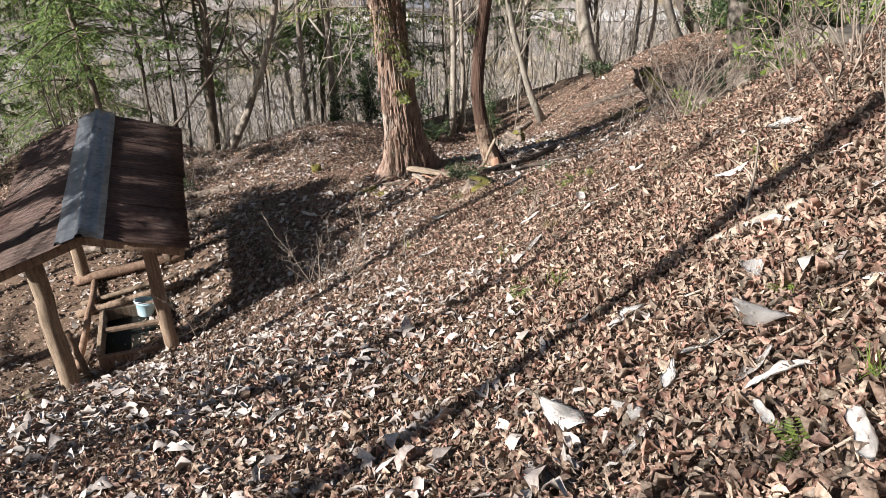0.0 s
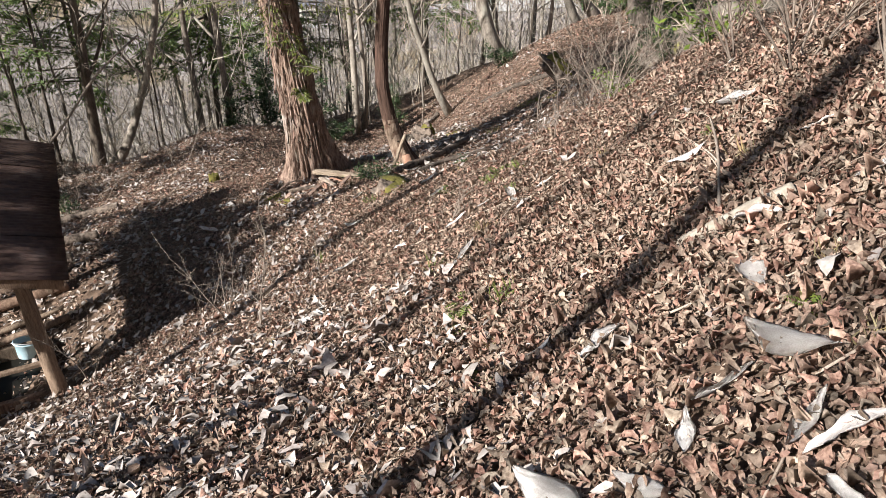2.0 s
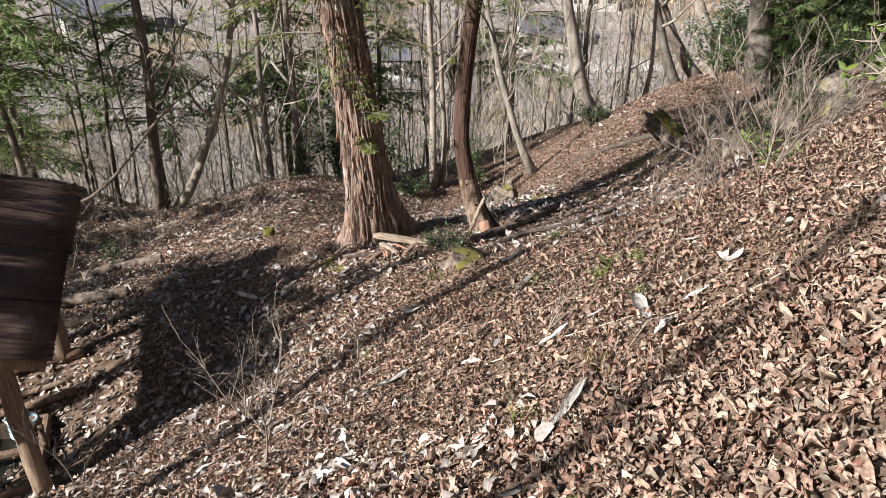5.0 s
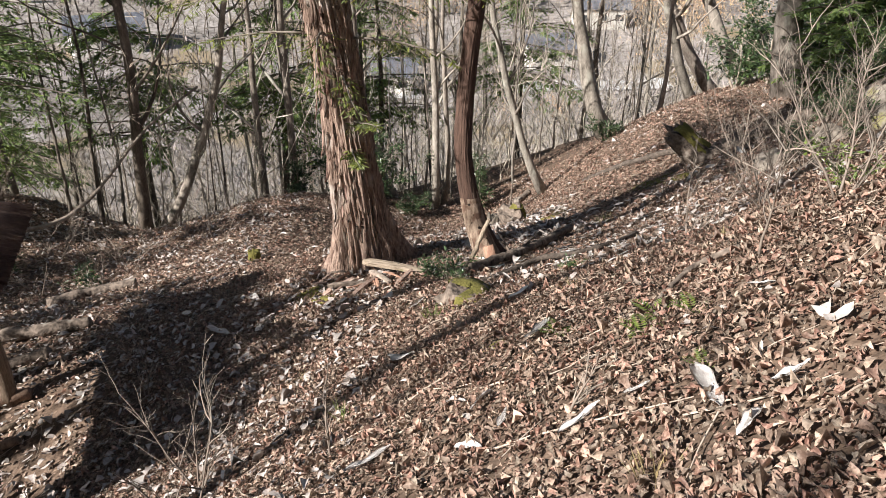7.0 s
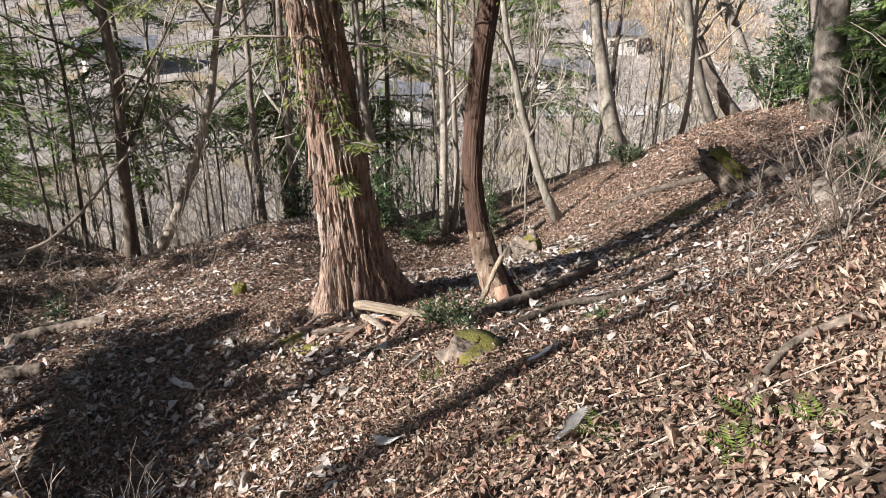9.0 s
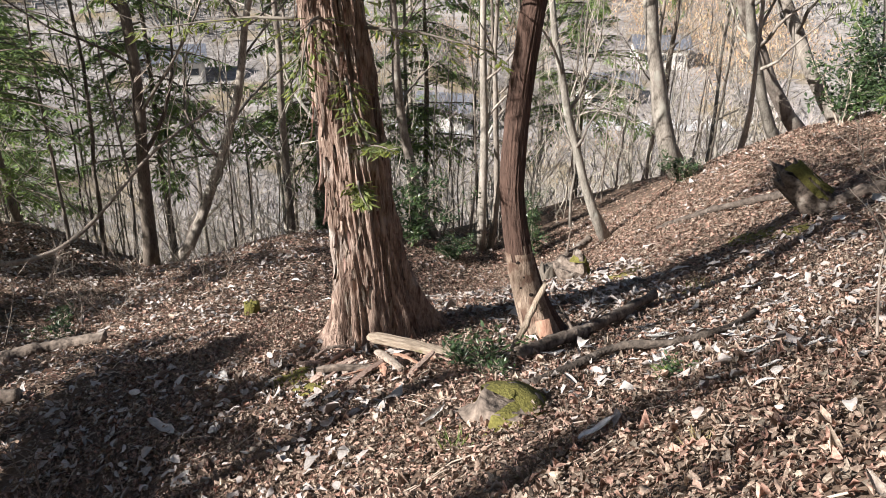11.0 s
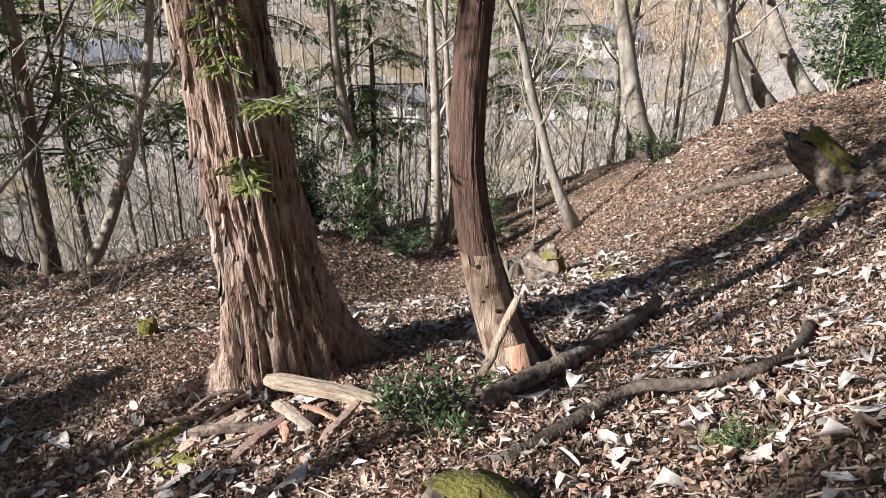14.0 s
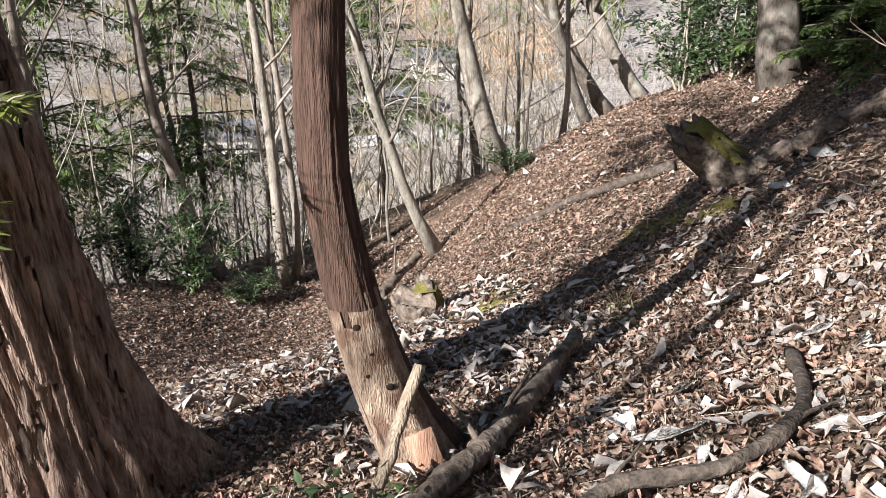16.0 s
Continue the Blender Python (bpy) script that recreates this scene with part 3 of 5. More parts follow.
# ---- the wood below ----
def leaf_mesh(name, pos, along, across, mat, fold=0.15):
    """Many small leaves: each four corners round pos, with a slight fold; arrays of n x 3."""
    pos, along, across = (np.asarray(a, float) for a in (pos, along, across))
    nrm = np.cross(along, across)
    nrm = nrm / np.maximum(np.linalg.norm(nrm, axis=1, keepdims=True), 1e-9) * np.linalg.norm(across, axis=1, keepdims=True)
    v = np.stack([pos, pos + along * 0.5 + across * 0.5 + nrm * fold, pos + along, pos + along * 0.5 - across * 0.5 + nrm * fold], 1).reshape(-1, 3)
    i = np.arange(len(pos))[:, None] * 4
    f = np.concatenate([i + [[0, 1, 2]], i + [[0, 2, 3]]])
    me = bpy.data.meshes.new(name)
    me.from_pydata(v.tolist(), [], f.tolist())
    me.materials.append(mat)
    return me


def spray_points(rng, start, aim, length, droop, density=56):
    """Stem points, and the flat leaflets of a drooping conifer bough."""
    pts = curve_pts(start, aim, length, 8, 0.12, rng, -droop)
    pos, along, across = [], [], []
    for i in range(1, 9):
        stem = (pts[i] - pts[i - 1]).normalized()
        side = stem.cross(Vector((0, 0, 1)))
        side = side.normalized() if side.length > 1e-4 else Vector((1, 0, 0))
        for s in (-1, 1):
            for _ in range(2):
                d = (stem * rng.uniform(0.4, 1.0) + side * s * rng.uniform(0.4, 1.1) + Vector((0, 0, rng.uniform(-0.55, 0.1)))).normalized()
                reach = length * rng.uniform(0.16, 0.36) * (1.15 - i / 10)
                q = pts[i] - stem * rng.uniform(0, length / 8)
                for _ in range(density // 8):
                    u = rng.uniform(0.1, 1)
                    lat = d.cross(Vector((0, 0, 1))).normalized() * rng.choice((-1, 1))
                    a = (d * rng.uniform(0.5, 1) + lat * rng.uniform(0.3, 0.9) + Vector((0, 0, rng.uniform(-0.4, 0.1)))).normalized()
                    ln = rng.uniform(0.09, 0.2)
                    p = q + d * reach * u + Vector((rng.uniform(-0.02, 0.02), rng.uniform(-0.02, 0.02), -0.12 * u * u * reach))
                    w = a.cross(Vector((rng.uniform(-0.5, 0.5), rng.uniform(-0.5, 0.5), 1))).normalized() * rng.uniform(0.026, 0.05)
                    pos.append(p), along.append(a * ln), across.append(w)
    return pts, pos, along, across


def conifer(seed, height, r0, low, boughs, reach):
    rng = random.Random(seed)
    tree = new("evergreen_conifer")
    bm = bmesh.new()
    trunk = [Vector((0.05 * math.sin(z + seed), 0.04 * math.cos(z * 0.8), z - 0.15)) for z in np.linspace(0, height, 12)]
    tube(bm, trunk, [r0 * (1.1 - 0.85 * i / 11) for i in range(12)], 10, wobble=0.06, rng=rng)
    part("trunk", bm, M_DARK, tree)
    P, A, C = [], [], []
    for _ in range(boughs):
        z = low + (height - low) * rng.random() ** 1.3
        a = rng.uniform(0, 6.283)
        ln = reach * (1.1 - 0.75 * (z - low) / (height - low)) * rng.uniform(0.6, 1.1)
        pts, p, al, ac = spray_points(rng, (0, 0, z), (math.cos(a), math.sin(a), rng.uniform(-0.1, 0.35)), ln, 0.06)
        bm = bmesh.new()
        tube(bm, pts, [0.018 * (1 - 0.8 * k / 8) + 0.003 for k in range(9)], 5, cap=False)
        part("bough", bm, M_DARK, tree)
        P += p
        A += al
        C += ac
    ob = new("foliage", leaf_mesh("foliage", P, A, C, M_NEEDLE))
    tagged(ob, kind="stuff").parent = tree
    return tree


def evergreen_bush(seed, high, wide, leaves, size, mat, stems=7):
    rng = random.Random(seed)
    bush = new("evergreen_shrub")
    P, A, C = [], [], []
    tips = []
    for _ in range(stems):
        bm = bmesh.new()
        a = rng.uniform(0, 6.283)
        pts = curve_pts((rng.uniform(-0.1, 0.1) * wide, rng.uniform(-0.1, 0.1) * wide, -0.08), (math.cos(a) * wide / high * 0.6, math.sin(a) * wide / high * 0.6, 1), high * rng.uniform(0.6, 1.05), 6, 0.18, rng)
        tube(bm, pts, [0.012 * high * (1 - 0.8 * k / 6) + 0.002 for k in range(7)], 5, cap=False)
        tips += pts[2:]
        for _ in range(5):
            k = rng.randrange(2, 7)
            sub = curve_pts(pts[k], (rng.uniform(-1, 1), rng.uniform(-1, 1), rng.uniform(-0.1, 0.8)), high * rng.uniform(0.15, 0.35), 4, 0.25, rng)
            tube(bm, sub, [0.005 * high * (1 - 0.8 * q / 4) + 0.0015 for q in range(5)], 4, cap=False)
            tips += sub[1:] * 2
        part("stem", bm, M_TWIG, bush)
    for _ in range(leaves):
        t = rng.choice(tips)
        a = Vector((rng.gauss(0, 1), rng.gauss(0, 1), rng.gauss(0.1, 0.5))).normalized()
        ln = size * rng.uniform(0.6, 1.2)
        w = a.cross(Vector((rng.uniform(-0.6, 0.6), rng.uniform(-0.6, 0.6), 1))).normalized() * ln * 0.42
        P.append(t + a * rng.uniform(0, 0.06) + Vector((rng.gauss(0, 0.03), rng.gauss(0, 0.03), rng.gauss(0, 0.03))) * high), A.append(a * ln), C.append(w)
    ob = new("foliage", leaf_mesh("foliage", P, A, C, mat))
    tagged(ob, kind="stuff").parent = bush
    return bush


def put(proto_ob, x, y, turn, size, label, category, group=""):
    m = Matrix.Translation((x, y, H(x, y))) @ pose(0, 0, 0, 0, 0, turn)
    if proto_ob in used:
        ob = copy_thing(proto_ob, m)
    else:
        used.add(proto_ob)
        ob = proto_ob
        ob.matrix_world = m
    ob.scale = (size, size, size)
    return tagged(ob, label, category, group)


# trees that stand out
plant(P_BOW[0], 4.88, 22.8, 0, 1.0, "grey tree with a bowed foot on the ridge")
plant(P_BOW[1], 2.84, 20.1, 8, 0.95, "slim pale tree that leans downhill from its foot", 0.7)
plant(P_BOW[1], 9.9, 28.2, -6, 1.35, "grey tree leaning steeply over the ridge", 1.2)
plant(P_BOW[1], 9.0, 28.0, 25, 1.2, "grey tree leaning steeply over the ridge")
plant(P_BOW[1], 11.2, 28.6, -20, 1.4, "grey tree leaning steeply over the ridge", 1.2)
plant(P_BOW[0], 11.8, 27.0, 0, 1.2, "grey tree leaning over the ridge")
plant(P_STOUT[0], 7.0, 17.7, 0, 1.05, "stout smooth grey tree with a flared foot")
plant(P_BOW[0], -0.8, 22.9, 15, 0.9, "dark woodland tree with a bowed foot", 0.8)
plant(P_STRAIGHT[0], 0.25, 21.3, 100, 1.0, "grey woodland tree forking low")
plant(P_STRAIGHT[1], 0.5, 21.5, 10, 1.0, "grey woodland tree forking low")
plant(P_BOW[1], -6.3, 20.2, 180, 0.9, "dark tree leaning far over on the bank")
plant(P_STRAIGHT[0], -4.3, 22.2, 180, 1.0)
plant(P_STRAIGHT[1], -3.5, 22.6, 30, 1.0)
plant(P_STRAIGHT[1], 6.6, 24.5, 0, 0.9, "thin upright grey tree")

rw = random.Random(77)
spots = [(4.88, 22.8), (2.84, 20.1), (-0.8, 22.9)]
count = 0
while count < 235:
    x, y = rw.uniform(-24, 14), rw.uniform(18.5, 46)
    if x > -3.5 and y < 21.5 + max(0, x - 2) * 0.9:
        continue
    if x > 3 and rw.random() < 0.45:
        continue
    if -6 < x < -3 and y < 20.5:
        continue
    if any((x - a) ** 2 + (y - b) ** 2 < 0.3 for a, b in spots):
        continue
    spots.append((x, y))
    kind = rw.choice(P_THIN * 5 + P_STRAIGHT[:2] * 2 + P_STRAIGHT[2:])
    plant(kind, x, y, rw.uniform(-50, 50) + (180 if rw.random() < 0.2 else 0), rw.uniform(0.75, 1.2), girth=rw.uniform(0.7, 1.1))
    count += 1
# unseen trees added up the slope behind to cast trunk shade across the path
for x, y, s, g in ((-6.8, -1.5, 1.3, 0.75), (-8.4, -2.5, 1.3, 0.8), (-5.6, 4.0, 1.2, 0.7), (-7.5, -0.25, 1.3, 0.8), (-11.5, -6.5, 1.5, 1.2), (-9.0, 3.0, 1.3, 0.8),
                   (-12, 4.5, 1.4, 1.0), (-13, 0.5, 1.4, 1.1), (-6.3, 6.65, 1.0, 1.2), (-4.6, -3.6, 1.2, 0.6), (-2.0, -4.6, 1.2, 0.6)):
    plant(rw.choice(P_STRAIGHT[:2]), x, y, rw.uniform(0, 360), s, girth=g)

CON = [conifer(51, 9, 0.08, 2.6, 66, 2.3), conifer(52, 8, 0.07, 2.3, 60, 2.1)]
# the last three stand out of view, added to shade the left bank
for k, (x, y, s) in enumerate(((-8.4, 17.6, 1.0), (-7.4, 23.0, 1.2), (-4.0, 24.6, 1.2), (-12.0, 24.0, 1.3), (-12.8, 17.2, 1.0), (-9.8, 20.6, 1.2), (-1.4, 27.0, 1.1),
                               (-13.5, 19.5, 1.2), (9.4, 18.8, 0.8), (10.8, 18.0, 0.9), (3.2, 29.0, 1.1), (-15, 28, 1.4), (-13.8, 11.3, 1.0), (-12.6, 9.9, 0.75), (-15.2, 13.0, 1.0))):
    put(CON[k % 2], x, y, k * 77, s, "evergreen conifer with drooping green sprays", "tree", "evergreen conifers")

YOUNG = conifer(53, 3.6, 0.05, 0.15, 46, 1.3)
for k, (x, y, s) in enumerate(((7.0, 16.2, 0.75), (8.3, 18.8, 0.9), (8.8, 17.6, 1.0), (9.8, 19.0, 1.1), (7.6, 15.6, 0.8), (8.2, 16.4, 1.1), (7.7, 17.4, 1.0))):
    put(YOUNG, x, y, k * 63, s, "bushy young conifer with green sprays near the ground", "tree", "young conifers")

# unseen conifers, added so their high crowns shade the ground beyond the shelter
SHADE_CON = conifer(54, 6.2, 0.06, 4.85, 12, 1.5)
for k, (x, y, s) in enumerate(((-8.17, 5.82, 0.95), (-8.68, 6.68, 0.98), (-9.5, 8.05, 0.95), (-10.23, 9.25, 0.85))):
    put(SHADE_CON, x, y, k * 71, s, "unseen slim conifer with a small tufted crown, added to shade the ground", "tree", "slim conifers")

BUSH = [evergreen_bush(61, 1.5, 0.9, 1700, 0.11, M_EVER), evergreen_bush(62, 0.9, 0.9, 1200, 0.09, M_EVER), evergreen_bush(63, 1.1, 0.8, 420, 0.1, M_FRESH)]
for k, (b, x, y, s) in enumerate(((0, -1.2, 20.8, 1.1), (1, -0.3, 20.3, 0.8), (0, 1.3, 20.8, 0.8), (0, -2.2, 21.8, 1.2), (1, 4.5, 21.6, 0.9), (0, 8.4, 19.8, 1.0), (0, 9.4, 20.6, 1.1),
                                  (1, 7.9, 20.6, 1.2), (0, 10.0, 17.2, 1.2), (1, 11.0, 19.2, 1.3), (0, -7.3, 15.6, 0.5), (2, -9.5, 19.2, 1.4), (2, -11.5, 17.2, 1.3), (0, -3.2, 21.8, 0.8), (0, 8.6, 21.0, 1.2), (0, 7.7, 21.6, 1.1), (0, 9.4, 19.6, 1.1), (1, 10.4, 20.4, 1.5), (0, 6.6, 14.2, 0.7), (1, 7.4, 14.8, 0.9), (0, 7.2, 19.2, 1.1), (0, 6.9, 20.2, 1.2), (0, 7.9, 18.9, 1.2), (1, 4.5, 12.0, 0.6), (1, 4.9, 11.6, 0.7), (0, 5.4, 13.2, 0.5))):
    put(BUSH[b], x, y, k * 51, s, ("glossy dark evergreen shrub among the trunks", "low glossy dark evergreen shrub", "bright green broadleaf shrub")[b], "shrub", "evergreen shrubs")


def thicket(n, seed):
    """Thin saplings and brush too fine to count, down the wooded slope."""
    rng = random.Random(seed)
    bm = bmesh.new()
    for _ in range(n):
        x, y = rng.uniform(-26, 16), rng.uniform(19.5, 52)
        if x > -3.2 and y < 22 + max(0, x - 1.5) * 1.0:
            continue
        z = H(x, y)
        h = rng.uniform(1.5, 5.5)
        pts = curve_pts((x, y, z - 0.1), (rng.uniform(-0.7, 0.5), rng.uniform(-0.4, 0.4), 1), h, 5, 0.36, rng, 0.04)
        r = rng.uniform(0.008, 0.022)
        tube(bm, pts, [r * (1 - 0.15 * k) for k in range(6)], 4, cap=False)
        for _ in range(6):
            k = rng.randrange(1, 6)
            q = curve_pts(pts[k], (rng.uniform(-1, 1), rng.uniform(-1, 1), rng.uniform(0.1, 1.1)), h * rng.uniform(0.12, 0.35), 3, 0.3, rng)
            tube(bm, q, [r * 0.5, r * 0.4, r * 0.3, r * 0.2], 3, cap=False)
    return bm


tagged(new("sapling_thicket", mesh_of("sapling_thicket", thicket(2300, 5), M_TWIG)), "thicket of thin bare saplings and brush", "thicket", kind="stuff")

# ---- the valley beyond ----
def far_wood(name, spots, size, mat, label, per=26):
    """Distant crowns as loose clumps of upright shards."""
    rng = np.random.default_rng(len(spots) + len(name))
    P, A, C = [], [], []
    for x, y, s in spots:
        z = float(slope(x, y))
        n = per
        u = rng.normal(size=(n, 3)) * (0.3 * s, 0.3 * s, 0.3 * s) + (x, y, z + 0.62 * s)
        a = rng.normal(size=(n, 3)) * 0.5 + (0, 0, 0.9)
        a = a / np.linalg.norm(a, axis=1, keepdims=True) * rng.uniform(0.25, 0.6, (n, 1)) * s * size
        c = np.cross(a, rng.normal(size=(n, 3)))
        c = c / np.linalg.norm(c, axis=1, keepdims=True) * rng.uniform(0.03, 0.12, (n, 1)) * s * size
        P.append(u), A.append(a), C.append(c)
    tagged(new(name, leaf_mesh(name, np.concatenate(P), np.concatenate(A), np.concatenate(C), mat)), label, "woods", kind="stuff")


rf = random.Random(9)
far_wood("far_bare_woods", [(rf.uniform(-160, 150), 85 + 245 * rf.random(), rf.uniform(5, 9)) for _ in range(560)], 0.42, M_WOOD_GREY, "pale leafless woods down the valley", 75)
far_wood("near_valley_woods", [(rf.uniform(-70, 70), rf.uniform(46, 105), rf.uniform(3.5, 7)) for _ in range(420)], 0.3, M_WOOD_GREY, "leafless grey woods on the valley side", 110)
far_wood("far_orange_woods", [(rf.gauss(56, 12), rf.gauss(198, 16), rf.uniform(5, 10)) for _ in range(70)] + [(rf.gauss(-8, 18), rf.gauss(188, 8), rf.uniform(4, 8)) for _ in range(20)] + [(rf.gauss(18, 5), rf.gauss(126, 5), rf.uniform(3, 6)) for _ in range(8)], 0.22, M_WOOD_ORANGE, "russet autumn-leaved trees in the valley", 280)
far_wood("far_green_woods", [(rf.uniform(-150, 150), rf.uniform(190, 360), rf.uniform(8, 14)) for _ in range(150)], 1.0, M_WOOD_GREEN, "dark evergreen woods on the far hill", 50)


def house(x, y, turn, w, d, h, label):
    z = float(slope(x, y))
    ho = thing("house", Matrix.Translation((x, y, z)) @ pose(0, 0, 0, 0, 0, turn), label, "house", "houses in the valley")
    bm = bmesh.new()
    box(bm, 0, 0, h / 2 - 0.5, w, d, h + 1)
    part("wall", bm, M_HOUSEW, ho, smooth=False)
    bm = bmesh.new()
    o, top = 0.7, h + d * 0.3
    a = [bm.verts.new(p) for p in ((-w / 2 - o, -d / 2 - o, h - 0.2), (w / 2 + o, -d / 2 - o, h - 0.2), (w / 2 + o, 0, top), (-w / 2 - o, 0, top), (w / 2 + o, d / 2 + o, h - 0.2), (-w / 2 - o, d / 2 + o, h - 0.2))]
    bm.faces.new((a[0], a[1], a[2], a[3]))
    bm.faces.new((a[3], a[2], a[4], a[5]))
    bmesh.ops.solidify(bm, geom=bm.faces[:], thickness=0.25)
    part("roof", bm, M_TILE, ho, "grey tiled roof", smooth=False)
    for k in range(3):
        bm = bmesh.new()
        box(bm, -w / 3 + k * w / 3, -d / 2 - 0.03, h * 0.5, w * 0.16, 0.1, h * 0.3)
        part("window", bm, M_GLASSD, ho, smooth=False)
    return ho


house(25, 166, 14, 11, 8, 4.0, "pale house with a blue-grey tiled roof in the valley")
house(-9, 148, -8, 13, 8, 3.5, "long pale house with a grey roof in the valley")
house(-66, 164, 20, 14, 9, 4.5, "pale house with a grey roof in the valley")
house(40, 190, 0, 12, 8, 4.5, "pale house with a grey roof on the far side")


def yard(x, y, w, d, turn):
    """A pale open yard, draped just over the valley floor."""
    bm = bmesh.new()
    c, s = math.cos(radians(turn)), math.sin(radians(turn))
    rows = []
    for i in range(9):
        row = []
        for k in range(5):
            u, v = (i / 8 - 0.5) * w, (k / 4 - 0.5) * d
            px, py = x + u * c - v * s, y + u * s + v * c
            row.append(bm.verts.new((px, py, float(slope(px, py)) + 0.35)))
        rows.append(row)
    for p, q in zip(rows, rows[1:]):
        for k in range(4):
            bm.faces.new((p[k], q[k], q[k + 1], p[k + 1]))
    tagged(new("road", mesh_of("road", bm, M_CONC)), "pale concrete road through the valley", "road", kind="structure")


yard(30, 151, 34, 7, 4)
yard(-12, 144, 22, 5, -3)

# ---- fallen leaves ----
def litter(name, n, region, size, mat, label, seed, curl=0.25, lift=0.01, keep=None, plain=False, mid=False):
    """A carpet of curled leaves laid on the slope, in one mesh."""
    rng = np.random.default_rng(seed)
    x, y = rng.uniform(region[0], region[1], n), rng.uniform(region[2], region[3], n)
    if keep is not None:
        ok = keep(x, y, rng)
        x, y = x[ok], y[ok]
    n = len(x)
    e = 0.1
    nx, ny = -(land(x + e, y) - land(x - e, y)) / (2 * e), -(land(x, y + e) - land(x, y - e)) / (2 * e)
    steep = rng.choice([0.14, 0.22, 0.4], n)
    nz = np.stack([nx + rng.normal(0, 1, n) * steep, ny + rng.normal(0, 1, n) * steep, np.ones(n)], 1)
    nz /= np.linalg.norm(nz, axis=1, keepdims=True)
    yaw = rng.uniform(0, 6.283, n)
    ax = np.stack([np.cos(yaw), np.sin(yaw), np.zeros(n)], 1)
    ax -= nz * (ax * nz).sum(1, keepdims=True)
    ax /= np.linalg.norm(ax, axis=1, keepdims=True)
    ay = np.cross(nz, ax)
    ln = rng.uniform(size[0], size[1], n) * rng.choice([0.6, 0.8, 1.0, 1.0, 1.3], n)
    wd = ln * rng.uniform(0.26, 0.72, n)
    k1, k2 = rng.normal(0, curl, n), rng.normal(curl * 0.7, curl, n)
    template = np.array([(0, 0), (0.2, 0.36), (0.55, 0.48), (0.86, 0.28), (1, 0), (0.86, -0.28), (0.55, -0.48), (0.2, -0.36), (0.3, 0), (0.68, 0)])
    tri = [(0, 8, 1), (1, 8, 2), (8, 9, 2), (2, 9, 3), (3, 9, 4), (4, 9, 5), (5, 9, 6), (9, 8, 6), (6, 8, 7), (7, 8, 0)]
    if plain:
        template, tri = np.array([(0, 0), (0.45, 0.5), (1, 0.05), (0.5, -0.5)]), [(0, 2, 1), (0, 3, 2)]
    if mid:
        template, tri = np.array([(0, 0), (0.38, 0.46), (0.42, 0), (0.4, -0.46), (1, 0.03)]), [(0, 2, 1), (0, 3, 2), (1, 2, 4), (2, 3, 4)]
    m = len(template)
    u = template[:, 0] + rng.normal(0, 0.04, (n, m))
    w = template[:, 1] * rng.uniform(0.75, 1.15, (n, m)) + rng.normal(0, 0.03, (n, m))
    bend = k1[:, None] * (u - 0.5) ** 2 * 2 + k2[:, None] * w * w * 2.4 * (0.6 + u) + rng.normal(0, 0.03, (n, m))
    bend = bend - bend.min(axis=1, keepdims=True) * 0.8
    base = np.stack([x, y, land(x, y) + rng.uniform(0.0, lift * 2, n) + 0.004], 1)
    v = base[:, None] + ax[:, None] * (ln[:, None] * (u - 0.5))[..., None] + ay[:, None] * (wd[:, None] * w)[..., None] + nz[:, None] * (ln[:, None] * bend)[..., None]
    i = np.arange(n)[:, None] * m
    f = np.concatenate([i + np.array([t]) for t in tri])
    me = bpy.data.meshes.new(name)
    me.vertices.add(n * m)
    me.vertices.foreach_set("co", v.reshape(-1))
    me.loops.add(len(f) * 3)
    me.loops.foreach_set("vertex_index", f.reshape(-1).astype(np.int32))
    me.polygons.add(len(f))
    me.polygons.foreach_set("loop_start", np.arange(0, len(f) * 3, 3, dtype=np.int32))
    me.polygons.foreach_set("use_smooth", np.ones(len(f), bool))
    me.update(calc_edges=True)
    me.materials.append(mat)
    return tagged(new(name, me), label, "leaf litter", kind="stuff")


def outer(x, y, rng):
    return ~((x > -3.1) & (x < 4.1) & (y < 13.4))


litter("leaf_litter", 104000, (-3.2, 4.2, 0.8, 13.5), (0.027, 0.056), M_LEAF, "dry curled brown leaves covering the slope", 1, 0.48, 0.02)
litter("leaf_litter", 24000, (-1.8, 2.8, 0.7, 5.2), (0.03, 0.062), M_LEAF, "dry curled brown leaves covering the slope", 8, 0.48, 0.022)
litter("leaf_crumbs", 130000, (-3.2, 4.2, 0.8, 13.5), (0.012, 0.032), M_LEAF, "crumbled brown leaf fragments between the leaves", 5, 0.4, 0.022, plain=True)
litter("leaf_litter", 52000, (-1.5, 7.5, 13, 22), (0.036, 0.075), M_LEAF, "dry curled brown leaves covering the slope", 6, 0.34, 0.022, mid=True)
litter("leaf_litter", 62000, (-9, 9, 0.8, 24), (0.042, 0.085), M_LEAF, "dry curled brown leaves covering the slope", 2, 0.34, 0.022, outer, mid=True)
litter("leaf_litter", 46000, (-11, -1.5, 10.5, 24), (0.042, 0.085), M_LEAF, "dry brown leaves over the bank below the trees", 21, 0.34, 0.024, outer, mid=True)
litter("leaf_crumbs", 40000, (-9, 7.5, 13.4, 22), (0.022, 0.05), M_LEAF, "crumbled brown leaf fragments between the leaves", 22, 0.4, 0.02, plain=True)


